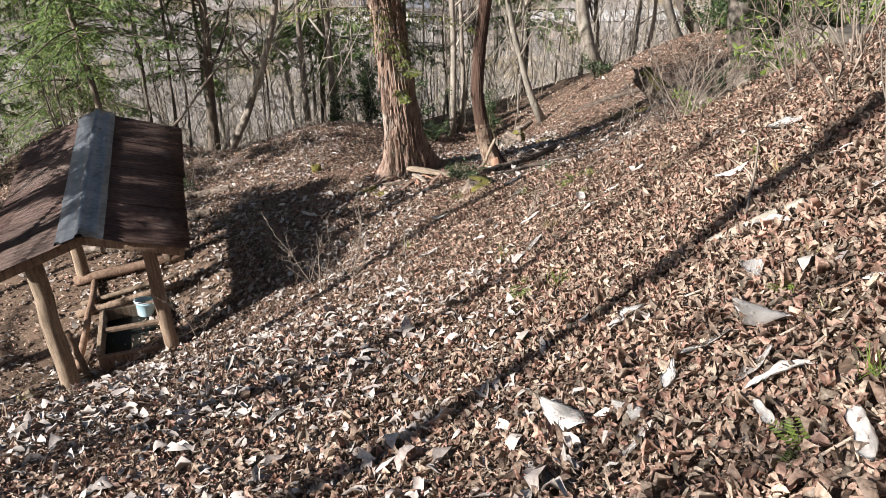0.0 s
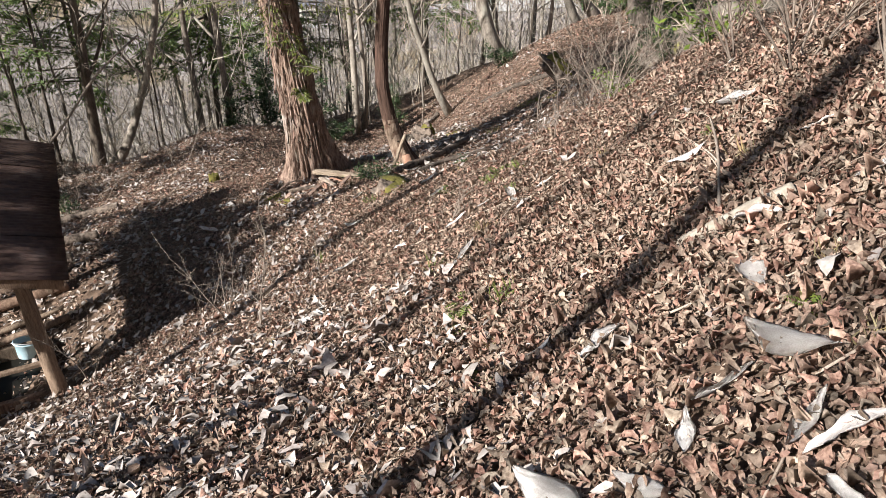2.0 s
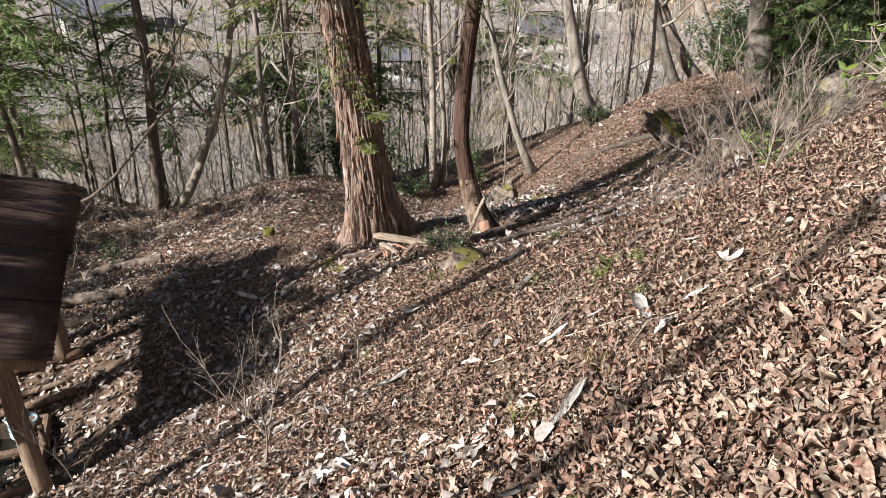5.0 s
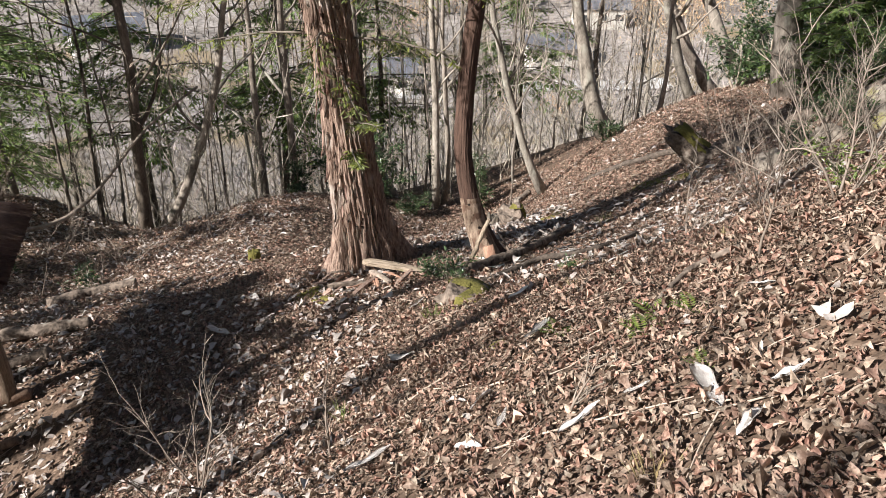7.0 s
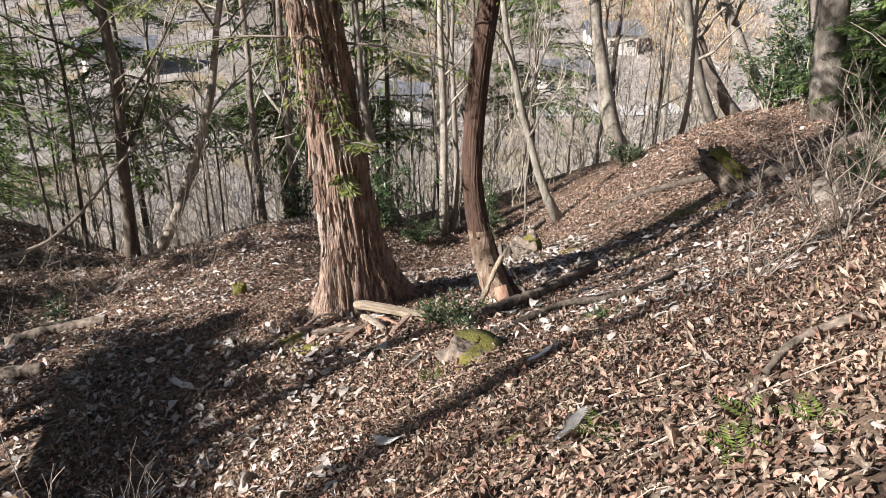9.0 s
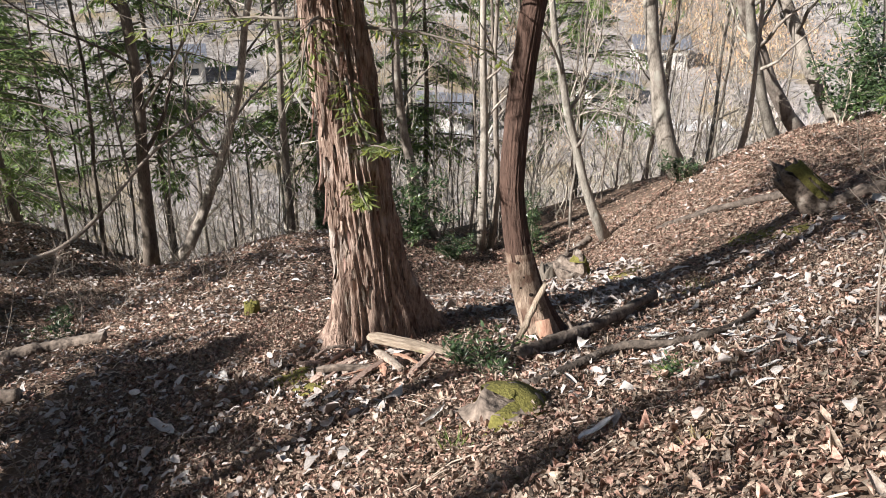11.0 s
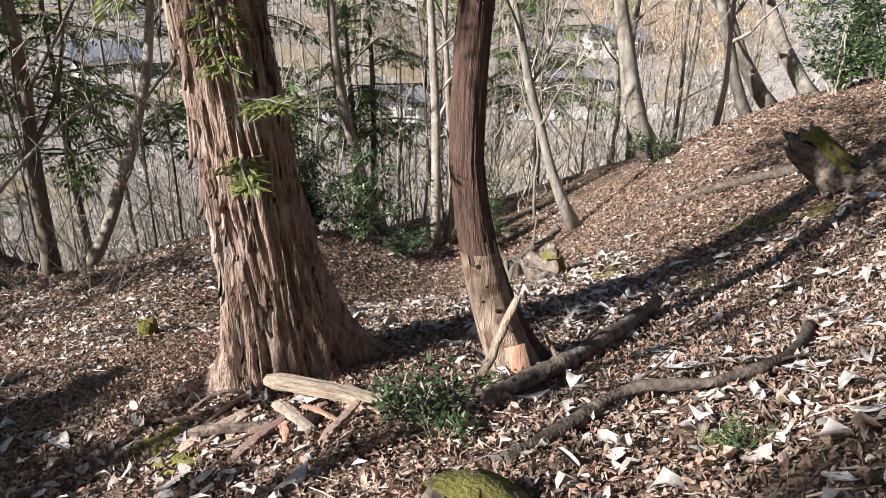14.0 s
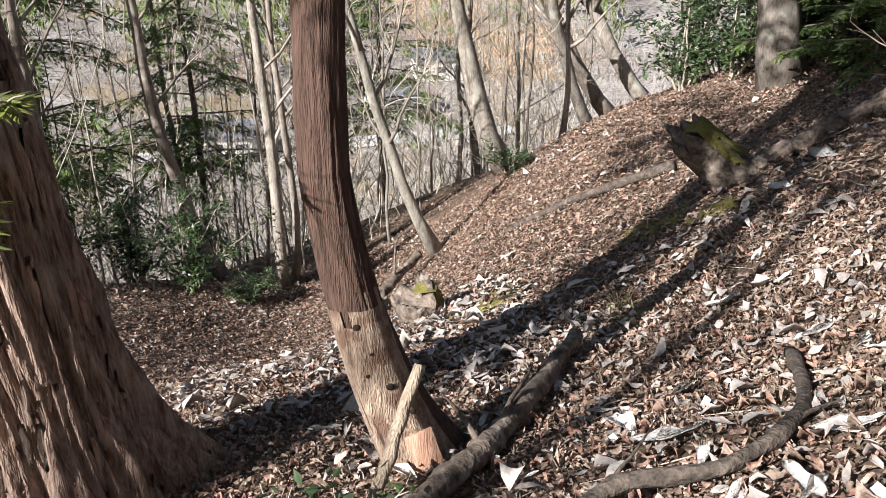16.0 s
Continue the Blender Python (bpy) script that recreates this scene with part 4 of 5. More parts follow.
def drifts(x, y, rng):
    g = np.sin(1.7 * x + 0.9 * y) * np.sin(1.1 * y - 0.8 * x + 2) + 0.5 * np.sin(4.1 * x + 3.3 * y)
    return rng.random(len(x)) < np.clip(0.25 + 0.6 * g + 0.55 * ((x < -0.1) & (y < 8.5)) - 0.5 * ((x > 0.1) & (y < 9)), 0.03, 1)


litter("pale_leaf_litter", 17000, (-9, 8, 1.0, 23), (0.045, 0.11), M_PALE, "bleached grey-white leaves scattered over the slope", 3, 0.3, 0.03, drifts)
litter("pale_leaf_litter", 3600, (-5.5, -0.3, 3.0, 11.5), (0.05, 0.115), M_PALE, "bleached grey-white leaves scattered over the slope", 12, 0.3, 0.03)
litter("pale_leaf_litter", 1700, (-2.6, 0.6, 1.2, 5.5), (0.05, 0.12), M_PALE, "bleached grey-white leaves scattered over the slope", 13, 0.3, 0.03)
litter("pale_leaf_litter", 1300, (-0.6, 2.4, 12.2, 15.6), (0.05, 0.13), M_PALE, "bleached grey-white leaves in the dip behind the trees", 16, 0.3, 0.03)
litter("pale_leaf_litter", 1400, (0.4, 4.2, 9.5, 14.0), (0.05, 0.115), M_PALE, "bleached grey-white leaves scattered over the slope", 14, 0.3, 0.03)
litter("pale_leaf_litter", 2600, (-9.5, -2.5, 11.5, 20), (0.06, 0.12), M_PALE, "bleached grey-white leaves scattered over the bank", 15, 0.3, 0.03)

# ---- logs, stumps, stones ----
def laid(points, lift=0.0):
    """Ground points, each with its own lift."""
    return [Vector((x, y, H(x, y) + z + lift)) for x, y, z in points]


def smooth_line(pts, n):
    """Points along a soft curve through the given ones."""
    pts = [Vector(p) for p in pts]
    out = []
    m = len(pts) - 1
    for i in range(n + 1):
        u = i / n * m
        k = min(int(u), m - 1)
        f = u - k
        a, b, c, d = pts[max(k - 1, 0)], pts[k], pts[k + 1], pts[min(k + 2, m)]
        out.append(0.5 * ((2 * b) + (c - a) * f + (2 * a - 5 * b + 4 * c - d) * f * f + (3 * b - a - 3 * c + d) * f ** 3))
    return out


def fallen_branch(points, r0, r1, mat, label, seed, side=3, seg=10, name="fallen_branch"):
    rng = random.Random(seed)
    pts = smooth_line(laid(points), 36)
    o = pts[0].copy()
    br = thing(name, Matrix.Translation(o), label, "fallen branch")
    bm = bmesh.new()
    loc = [p - o + Vector((rng.uniform(-1, 1), rng.uniform(-1, 1), rng.uniform(-1, 1))) * r0 * 0.05 for p in pts]
    tube(bm, loc, [(r0 + (r1 - r0) * i / 36) * (1 + 0.08 * math.sin(i * 0.7 + seed)) for i in range(37)], seg + 4, wobble=0.16, rng=rng)
    part("stem", bm, mat, br)
    for _ in range(side):
        k = rng.randrange(8, 35)
        d = (loc[k] - loc[k - 1]).normalized() + Vector((rng.uniform(-0.8, 0.8), rng.uniform(-0.8, 0.8), rng.uniform(0.1, 0.7)))
        q = curve_pts(loc[k], d, rng.uniform(0.25, 0.8) * (0.4 + r0 * 8), 5, 0.22, rng)
        bm = bmesh.new()
        tube(bm, q, [max(0.003, r1 * 0.45) * (1 - 0.16 * j) for j in range(6)], 5)
        part("side_twig", bm, mat, br)
    return br


fallen_branch([(0.62, 10.85, 0.05), (0.95, 11.15, 0.09), (1.3, 11.55, 0.11), (1.98, 12.45, 0.13)], 0.058, 0.044, M_DEAD, "thick dead grey-brown branch lying up the slope", 1, 2, 12)
fallen_branch([(0.66, 10.05, 0.03), (0.95, 10.3, 0.06), (1.32, 10.62, 0.1), (1.67, 10.5, 0.08), (2.1, 10.72, 0.07), (2.5, 11.3, 0.05)], 0.034, 0.027, M_ROT, "crooked dark dead branch half sunk in leaves", 2, 2, 10)
fallen_branch([(3.2, 17.7, 0.05), (3.9, 17.0, 0.07), (4.6, 16.1, 0.08)], 0.045, 0.06, M_ROT, "slim weathered log lying down the bank", 3, 0, 10, "log")
fallen_branch([(4.45, 14.5, 0.06), (4.95, 14.4, 0.1), (5.5, 14.15, 0.12), (6.6, 13.6, 0.15)], 0.08, 0.1, M_DEAD, "dark rotting log on the slope", 4, 0, 12, "log")
fallen_branch([(1.3, 18.1, 0.1), (1.7, 18.8, 0.22), (2.4, 19.7, 0.3)], 0.1, 0.07, M_DEAD, "dark broken log at the edge of the bank", 5, 1, 10, "log")
fallen_branch([(-5.4, 13.2, 0.08), (-4.9, 13.6, 0.1), (-4.3, 13.75, 0.08)], 0.1, 0.08, M_DEAD, "short grey log on the leaves", 6, 0, 10, "log")
fallen_branch([(-5.9, 11.6, 0.05), (-5.0, 11.4, 0.1), (-4.0, 11.6, 0.08)], 0.09, 0.07, M_DEAD, "mossy log beside the shelter", 7, 0, 10, "log")
fallen_branch([(-5.9, 10.6, 0.05), (-5.0, 10.6, 0.08), (-4.2, 10.9, 0.06)], 0.08, 0.07, M_DEAD, "rotten log under the shelter", 8, 0, 10, "log")
fallen_branch([(-8.4, 16.6, 0.15), (-7.4, 17.3, 0.3), (-6.7, 18.0, 0.9), (-5.7, 18.9, 2.3), (-4.8, 19.8, 3.0)], 0.05, 0.02, M_BRUSH, "long bare branch hanging across the wood", 9, 7, 8)
fallen_branch([(1.36, 3.38, 0.01), (1.5, 3.3, 0.03), (1.72, 3.2, 0.035)], 0.03, 0.034, M_TWIG, "pale barkless branch among the leaves", 10, 0, 10)
fallen_branch([(1.55, 3.42, 0.02), (1.8, 4.0, 0.12), (2.05, 4.6, 0.1)], 0.008, 0.006, M_TWIG, "thin grey stick on the slope", 11, 3, 6, "stick")
fallen_branch([(0.3, 2.6, 0.01), (0.34, 2.9, 0.02), (0.42, 3.25, 0.01)], 0.014, 0.01, M_TWIG, "pale stick on the path", 12, 1, 6, "stick")
fallen_branch([(1.9, 7.3, 0.05), (1.65, 7.3, 0.06), (1.35, 6.95, 0.03)], 0.02, 0.013, M_DEAD, "weathered piece of rotten branch on the leaves", 13, 1, 7, "stick")


def leaning_stick(a, b, r, label, seed, mat):
    rng = random.Random(seed)
    a, b = Vector(a), Vector(b)
    bm = bmesh.new()
    pts = [(b - a) * (i / 9) + Vector((rng.uniform(-1, 1), rng.uniform(-1, 1), rng.uniform(-1, 1))) * r * 0.25 for i in range(10)]
    tube(bm, pts, [r * (1.1 - 0.35 * i / 9) for i in range(10)], 8, wobble=0.12, rng=rng)
    solo("broken_stick", bm, mat, Matrix.Translation(a), label, "stick")


leaning_stick((0.56, 11.05, H(0.56, 11.05) - 0.02), (0.83, 11.27, H(0.8, 11.3) + 0.56), 0.03, "pale broken stick propped against the slim tree", 3, M_SPLIT)


def split_plank(x, y, z, turn, tip, size, mat, label):
    bm = bmesh.new()
    l, w, t = size
    rng = random.Random(int(l * 1000))
    rows = []
    for i in range(13):
        u = i / 12
        k = (1 if 0.06 < u < 0.92 else 0.55) * (1 - 0.25 * u)
        rows.append([bm.verts.new(((u - 0.5) * l, s * w / 2 * k + rng.uniform(-0.006, 0.006), q * t / 2 * k + 0.012 * math.sin(u * 5))) for s, q in ((-1, -1), (1, -1), (1, 1), (0.1, 1.25), (-1, 1))])
    for p, q in zip(rows, rows[1:]):
        for k in range(5):
            bm.faces.new((p[k], p[(k + 1) % 5], q[(k + 1) % 5], q[k]))
    bm.faces.new(rows[0][::-1])
    bm.faces.new(rows[-1])
    bmesh.ops.recalc_face_normals(bm, faces=bm.faces[:])
    solo("split_plank", bm, mat, Matrix.Translation((x, y, H(x, y) + z)) @ pose(0, 0, 0, 0, tip, turn), label, "wood", "broken wood at the tree's foot", smooth=False)


split_plank(-0.14, 11.0, 0.12, -12, 4, (0.9, 0.1, 0.055), M_SPLITX, "pale split log resting on the tree's roots")
split_plank(-0.6, 10.85, 0.05, 3, -3, (0.7, 0.045, 0.04), M_DEAD, "dark dead stick across the roots")
split_plank(-0.32, 10.75, 0.08, -38, 10, (0.42, 0.06, 0.03), M_PEEL, "red-brown bark slab on the roots")
split_plank(-0.52, 10.72, 0.06, 55, -8, (0.4, 0.05, 0.025), M_PEEL, "red-brown bark slab on the roots")
split_plank(-0.12, 10.72, 0.06, 60, -12, (0.36, 0.045, 0.025), M_PEEL, "red-brown bark slab on the roots")
split_plank(-0.85, 10.95, 0.05, 48, -6, (0.44, 0.06, 0.025), M_PEEL, "red-brown bark slab on the roots")


rp = random.Random(31)
for k in range(26):
    a, d = rp.uniform(-2.9, -0.2), rp.uniform(0.5, 0.95)
    x, y = -0.5 + math.cos(a) * d * 0.85, 11.6 + math.sin(a) * d
    split_plank(x, y, rp.uniform(0.02, 0.09), math.degrees(a) + rp.uniform(-45, 45), rp.uniform(-22, 5), (rp.uniform(0.12, 0.36), rp.uniform(0.02, 0.05), rp.uniform(0.01, 0.02)), M_PEEL if k % 3 else M_INNER, "splinter of red-brown bark at the tree's foot")


def stump(x, y, high, r, lean, turn, label, seed, moss=0.5, ragged=0.12, mat=None, arc=(-2.3, 2.9)):
    rng = random.Random(seed)
    st = thing("tree_stump", Matrix.Translation((x, y, H(x, y) - 0.06)) @ pose(0, 0, 0, 0, lean, turn), label, "stump")
    bm = bmesh.new()
    seg, n = 40, 14
    rings = []
    for i in range(n):
        u = i / (n - 1)
        ring = []
        for k in range(seg):
            a = 6.2832 * k / seg
            edge = high * (1 + ragged * 1.6 * noise.noise(Vector((math.cos(a) * 1.7, math.sin(a) * 1.7, seed))) + ragged * 0.6 * noise.noise(Vector((math.cos(a) * 6, math.sin(a) * 6, seed))))
            rr = r * (1 + 0.5 * math.exp(-u * 4.0) * (0.7 + 0.5 * math.sin(a * 4 + seed)) + 0.1 * noise.noise(Vector((math.cos(a) * 3.5, math.sin(a) * 3.5, u * 1.2 + seed))))
            ring.append(bm.verts.new((rr * math.cos(a), rr * math.sin(a), u * edge)))
        rings.append(ring)
    for p, q in zip(rings, rings[1:]):
        for k in range(seg):
            bm.faces.new((p[k], p[(k + 1) % seg], q[(k + 1) % seg], q[k]))
    inner = [bm.verts.new((v.co.x * 0.72, v.co.y * 0.72, v.co.z - high * 0.1)) for v in rings[-1]]
    for k in range(seg):
        bm.faces.new((rings[-1][k], rings[-1][(k + 1) % seg], inner[(k + 1) % seg], inner[k]))
    bm.faces.new(inner)
    part("wood", bm, mat or M_STUMP, st)
    if moss:
        bm = bmesh.new()
        rows = []
        for i in range(11):
            u = i / 10
            row = []
            for k in range(17):
                a = arc[0] + arc[1] * k / 16
                z = high * (1.06 - 0.05 * min(1, u * 5) - 0.95 * max(0, u - 0.2) * 1.25 * moss)
                rr = r * (1.06 + 0.5 * math.exp(-(z / high) * 4.0)) * min(1, 0.02 + u * 5) + 0.02 * noise.noise(Vector((a * 3, u * 4, seed))) + 0.012
                row.append(bm.verts.new((rr * math.cos(a), rr * math.sin(a), z + 0.02 * noise.noise(Vector((a * 4, u * 5, 3))))))
            rows.append(row)
        for p, q in zip(rows, rows[1:]):
            for k in range(16):
                if rows.index(p) < 5 or noise.noise(Vector((k * 0.33, rows.index(p) * 0.5, seed))) > -0.2:
                    bm.faces.new((p[k], q[k], q[k + 1], p[k + 1]))
        bmesh.ops.delete(bm, geom=[v for v in bm.verts if not v.link_faces], context="VERTS")
        part("moss_cushion", bm, M_MOSS, st, "thick yellow-green moss")
    return st


stump(0.5, 9.5, 0.17, 0.19, 6, 0, "low stump under a cap of yellow-green moss", 3, 1.0, 0.15, M_DEAD, (-2.2, 4.8))
stump(4.42, 14.62, 0.68, 0.19, -50, -22, "weathered broken stump patched with moss", 5, 0.8, 0.4, M_DEAD, (-1.1, 1.5))
stump(1.58, 14.9, 0.36, 0.2, -24, 20, "small mossy cut stump in the leaves", 9, 0.5, 0.25, M_DEAD, (-0.9, 1.6))
stump(1.45, 17.9, 0.35, 0.16, 5, 10, "dark rotten stump at the bank's edge", 12, 0, 0.4, M_DARK)
stump(-2.63, 14.36, 0.24, 0.085, 0, 0, "small stump topped with bright moss", 14, 1.0, 0.2, M_MOSS)
stump(-5.05, 6.95, 0.24, 0.13, 5, 0, "mossy stump at the foot of the shelter post", 16, 0.8, 0.25)
stump(-4.45, 7.0, 0.16, 0.1, 0, 60, "small mossy stump by the shelter", 18, 0.9, 0.2)


def boulder(x, y, s, turn, seed, label, mat=None):
    bm = bmesh.new()
    bmesh.ops.create_icosphere(bm, subdivisions=3, radius=1)
    for v in bm.verts:
        d = v.co.copy()
        f = 1 + 0.32 * noise.noise(d * 1.1 + Vector((seed, 0, 0))) + 0.14 * noise.noise(d * 3 + Vector((0, seed, 0)))
        q = Vector([round(c * 2.2) / 2.2 for c in d])
        v.co = d.lerp(q, 0.35) * f
        v.co = Vector((v.co.x * s[0], v.co.y * s[1], v.co.z * s[2]))
    solo("rock", bm, mat or M_ROCK, Matrix.Translation((x, y, H(x, y) + s[2] * 0.3)) @ pose(0, 0, 0, seed * 7 % 20 - 10, seed * 11 % 24 - 12, turn), label, "rock", "rocks of the outcrop")


for k, (x, y, a, b, c) in enumerate(((4.85, 11.9, 0.3, 0.22, 0.13), (5.35, 11.8, 0.28, 0.25, 0.17), (5.85, 11.7, 0.33, 0.25, 0.2), (6.2, 11.3, 0.3, 0.3, 0.22), (6.6, 11.0, 0.4, 0.3, 0.24),
                                    (5.6, 12.3, 0.35, 0.3, 0.2), (5.05, 11.35, 0.25, 0.2, 0.14), (6.0, 10.7, 0.3, 0.25, 0.18), (3.45, 6.35, 0.22, 0.16, 0.1), (4.3, 12.2, 0.28, 0.2, 0.12))):
    boulder(x, y, (a, b, c), k * 47, k + 2, "pale weathered rock patched with moss")


# ---- bare shrubs, saplings, ferns, grass ----
def twiggy(name, x, y, high, stems, spread, seed, label, mat=M_BRUSH, thick=0.009, fine=9):
    rng = random.Random(seed)
    sh = thing(name, Matrix.Translation((x, y, H(x, y))), label, "sapling" if stems == 1 else "shrub")
    for _ in range(stems):
        a = rng.uniform(0, 6.283)
        h = high * rng.uniform(0.65, 1.05)
        pts = curve_pts((0, 0, -0.05), (math.cos(a) * spread, math.sin(a) * spread, 1), h, 8, 0.13, rng)
        bm = bmesh.new()
        tube(bm, pts, [thick * (1 - 0.1 * k) for k in range(9)], 5)
        for _ in range(fine):
            k = rng.randrange(2, 9)
            d = (pts[k] - pts[k - 1]).normalized() + Vector((rng.uniform(-1, 1), rng.uniform(-1, 1), rng.uniform(-0.2, 0.6)))
            q = curve_pts(pts[k], d, h * rng.uniform(0.15, 0.45), 5, 0.2, rng)
            tube(bm, q, [thick * 0.5 * (1 - 0.13 * j) for j in range(6)], 4, cap=False)
            for _ in range(3):
                j = rng.randrange(1, 6)
                q2 = curve_pts(q[j], (q[j] - q[j - 1]).normalized() + Vector((rng.uniform(-1, 1), rng.uniform(-1, 1), rng.uniform(-0.3, 0.6))), h * rng.uniform(0.05, 0.15), 2, 0.25, rng)
                tube(bm, q2, [thick * 0.28, thick * 0.22, thick * 0.15], 3, cap=False)
        part("stem", bm, mat, sh)
    return sh


for k, (x, y, h, n, sp) in enumerate(((-0.9, 5.85, 1.0, 2, 0.3), (-1.5, 7.7, 0.9, 3, 0.5), (-1.9, 8.3, 0.8, 2, 0.4), (4.2, 11.2, 1.3, 5, 0.6), (3.7, 10.6, 1.1, 4, 0.6), (2.5, 7.5, 0.9, 4, 0.5), (2.9, 8.2, 1.0, 3, 0.5),
                                     (1.85, 6.95, 0.75, 1, 0.2), (2.0, 3.1, 1.3, 1, 0.15), (2.5, 4.6, 1.0, 4, 0.7), (2.9, 5.3, 1.1, 4, 0.6), (3.3, 6.0, 1.2, 3, 0.5), (-3.1, 7.7, 0.7, 2, 0.4), (-0.4, 6.9, 0.6, 1, 0.3),
                                     (3.0, 9.4, 1.0, 4, 0.7), (-2.6, 9.6, 0.7, 2, 0.3), (0.75, 6.1, 0.4, 1, 0.2), (2.3, 9.2, 0.7, 3, 0.8), (-5.6, 15.4, 1.2, 3, 0.4), (-6.3, 14.6, 1.0, 3, 0.4), (4.9, 12.6, 1.2, 4, 0.5), (3.4, 4.6, 1.4, 3, 0.4), (4.3, 10.2, 1.2, 5, 0.7), (4.0, 11.9, 1.0, 5, 0.8), (4.7, 10.9, 1.1, 5, 0.7), (3.2, 6.6, 1.1, 4, 0.6), (2.7, 5.6, 1.3, 3, 0.5), (-5.0, 15.2, 0.9, 4, 0.7), (-6.8, 16.4, 1.1, 5, 0.8), (-7.8, 15.6, 0.9, 4, 0.8), (-4.2, 16.4, 1.0, 3, 0.6), (-8.6, 17.4, 1.3, 5, 0.7), (-5.6, 17.4, 1.2, 4, 0.6), (-3.4, 15.2, 1.3, 2, 0.4))):
    twiggy("bare_sapling" if n == 1 else "bare_shrub", x, y, h * 1.1, n, sp, 200 + k, "thin leafless sapling rising from the leaves" if n == 1 else "leafless twiggy shrub with pale branches")


def fern(x, y, size, fronds, seed, mat=M_FRESH):
    rng = random.Random(seed)
    fe = thing("fern", Matrix.Translation((x, y, H(x, y) + 0.01)), "small green fern in the fallen leaves", "fern", "ferns")
    for i in range(fronds):
        a = 6.283 * i / fronds + rng.uniform(-0.4, 0.4)
        P, A, C = [], [], []
        pts = curve_pts((0, 0, 0), (math.cos(a), math.sin(a), 0.7), size, 10, 0.05, rng, -0.07)
        for k in range(1, 11):
            d = (pts[k] - pts[k - 1]).normalized()
            side = d.cross(Vector((0, 0, 1))).normalized()
            ln = size * 0.3 * math.sin(math.pi * (0.12 + 0.85 * k / 10.5))
            for s in (-1, 1):
                P.append(pts[k]), A.append((side * s + d * 0.35) * ln), C.append(d * ln * 0.3)
        ob = new("frond", leaf_mesh("frond", P, A, C, mat))
        ob.parent = fe


for k, (x, y, s, n) in enumerate(((0.93, 1.4, 0.12, 5), (1.2, 1.55, 0.08, 3), (1.31, 2.39, 0.09, 4), (0.52, 3.95, 0.14, 5), (0.56, 4.25, 0.13, 4), (1.31, 6.8, 0.15, 5), (1.2, 6.62, 0.14, 5), (1.43, 6.62, 0.13, 4), (1.24, 5.96, 0.1, 4),
                                  (1.44, 9.77, 0.13, 5), (1.55, 9.9, 0.1, 4), (0.45, 3.2, 0.1, 3), (0.9, 7.2, 0.12, 4), (2.0, 4.4, 0.12, 4))):
    fern(x, y, s, n, 300 + k)


def grass_tuft(x, y, size, blades, seed, mat=M_GRASS):
    rng = random.Random(seed)
    P, A, C = [], [], []
    for _ in range(blades):
        a = rng.uniform(0, 6.283)
        d = Vector((math.cos(a) * rng.uniform(0.2, 1.1), math.sin(a) * rng.uniform(0.2, 1.1), 1)).normalized()
        ln = size * rng.uniform(0.5, 1.1)
        P.append(Vector((rng.gauss(0, size * 0.2), rng.gauss(0, size * 0.2), -0.01))), A.append(d * ln), C.append(d.cross(Vector((rng.uniform(-1, 1), rng.uniform(-1, 1), 0.2))).normalized() * 0.006)
    ob = new("grass_tuft", leaf_mesh("grass_tuft", P, A, C, mat))
    ob.matrix_world = Matrix.Translation((x, y, H(x, y)))
    tagged(ob, "thin tuft of dry and green grass", "grass", "grass tufts")


rg = random.Random(42)
for k, (x, y) in enumerate(((2.53, 12.95), (2.6, 13.1), (0.6, 3.5), (0.75, 4.0), (1.3, 2.1), (1.5, 2.6), (1.2, 1.6), (0.9, 5.4), (-0.7, 5.0), (-0.4, 7.6), (1.75, 5.4), (1.6, 9.8), (0.5, 5.1), (1.9, 3.9), (-0.9, 8.8), (0.2, 9.2), (1.2, 8.3), (2.1, 8.0))):
    grass_tuft(x, y, rg.uniform(0.1, 0.2), rg.randint(18, 40), 400 + k, M_GRASS if k % 3 else M_FRESH)

# low evergreen growth at the trees' feet
LOW = evergreen_bush(81, 0.3, 0.35, 170, 0.06, M_EVER, 6)
for k, (x, y, s) in enumerate(((0.28, 10.75, 1.0), (0.48, 10.95, 1.1), (0.15, 10.95, 0.9), (0.38, 10.5, 0.8), (-5.6, 14.6, 1.3), (-6.0, 15.6, 1.2), (-7.2, 13.6, 2.0), (1.5, 9.75, 0.6))):
    put(LOW, x, y, k * 60, s, "low glossy evergreen seedlings at the tree's foot", "plant", "low evergreen plants")
SIDE = evergreen_bush(83, 0.75, 0.8, 330, 0.1, M_FRESH, 6)
for k, (x, y, s) in enumerate(((3.45, 7.5, 1.0), (3.9, 7.2, 1.1), (2.7, 7.8, 0.5), (4.4, 8.0, 0.9))):
    put(SIDE, x, y, k * 80, s, "broadleaf evergreen shrub with pale green leaves", "shrub", "broadleaf shrubs")


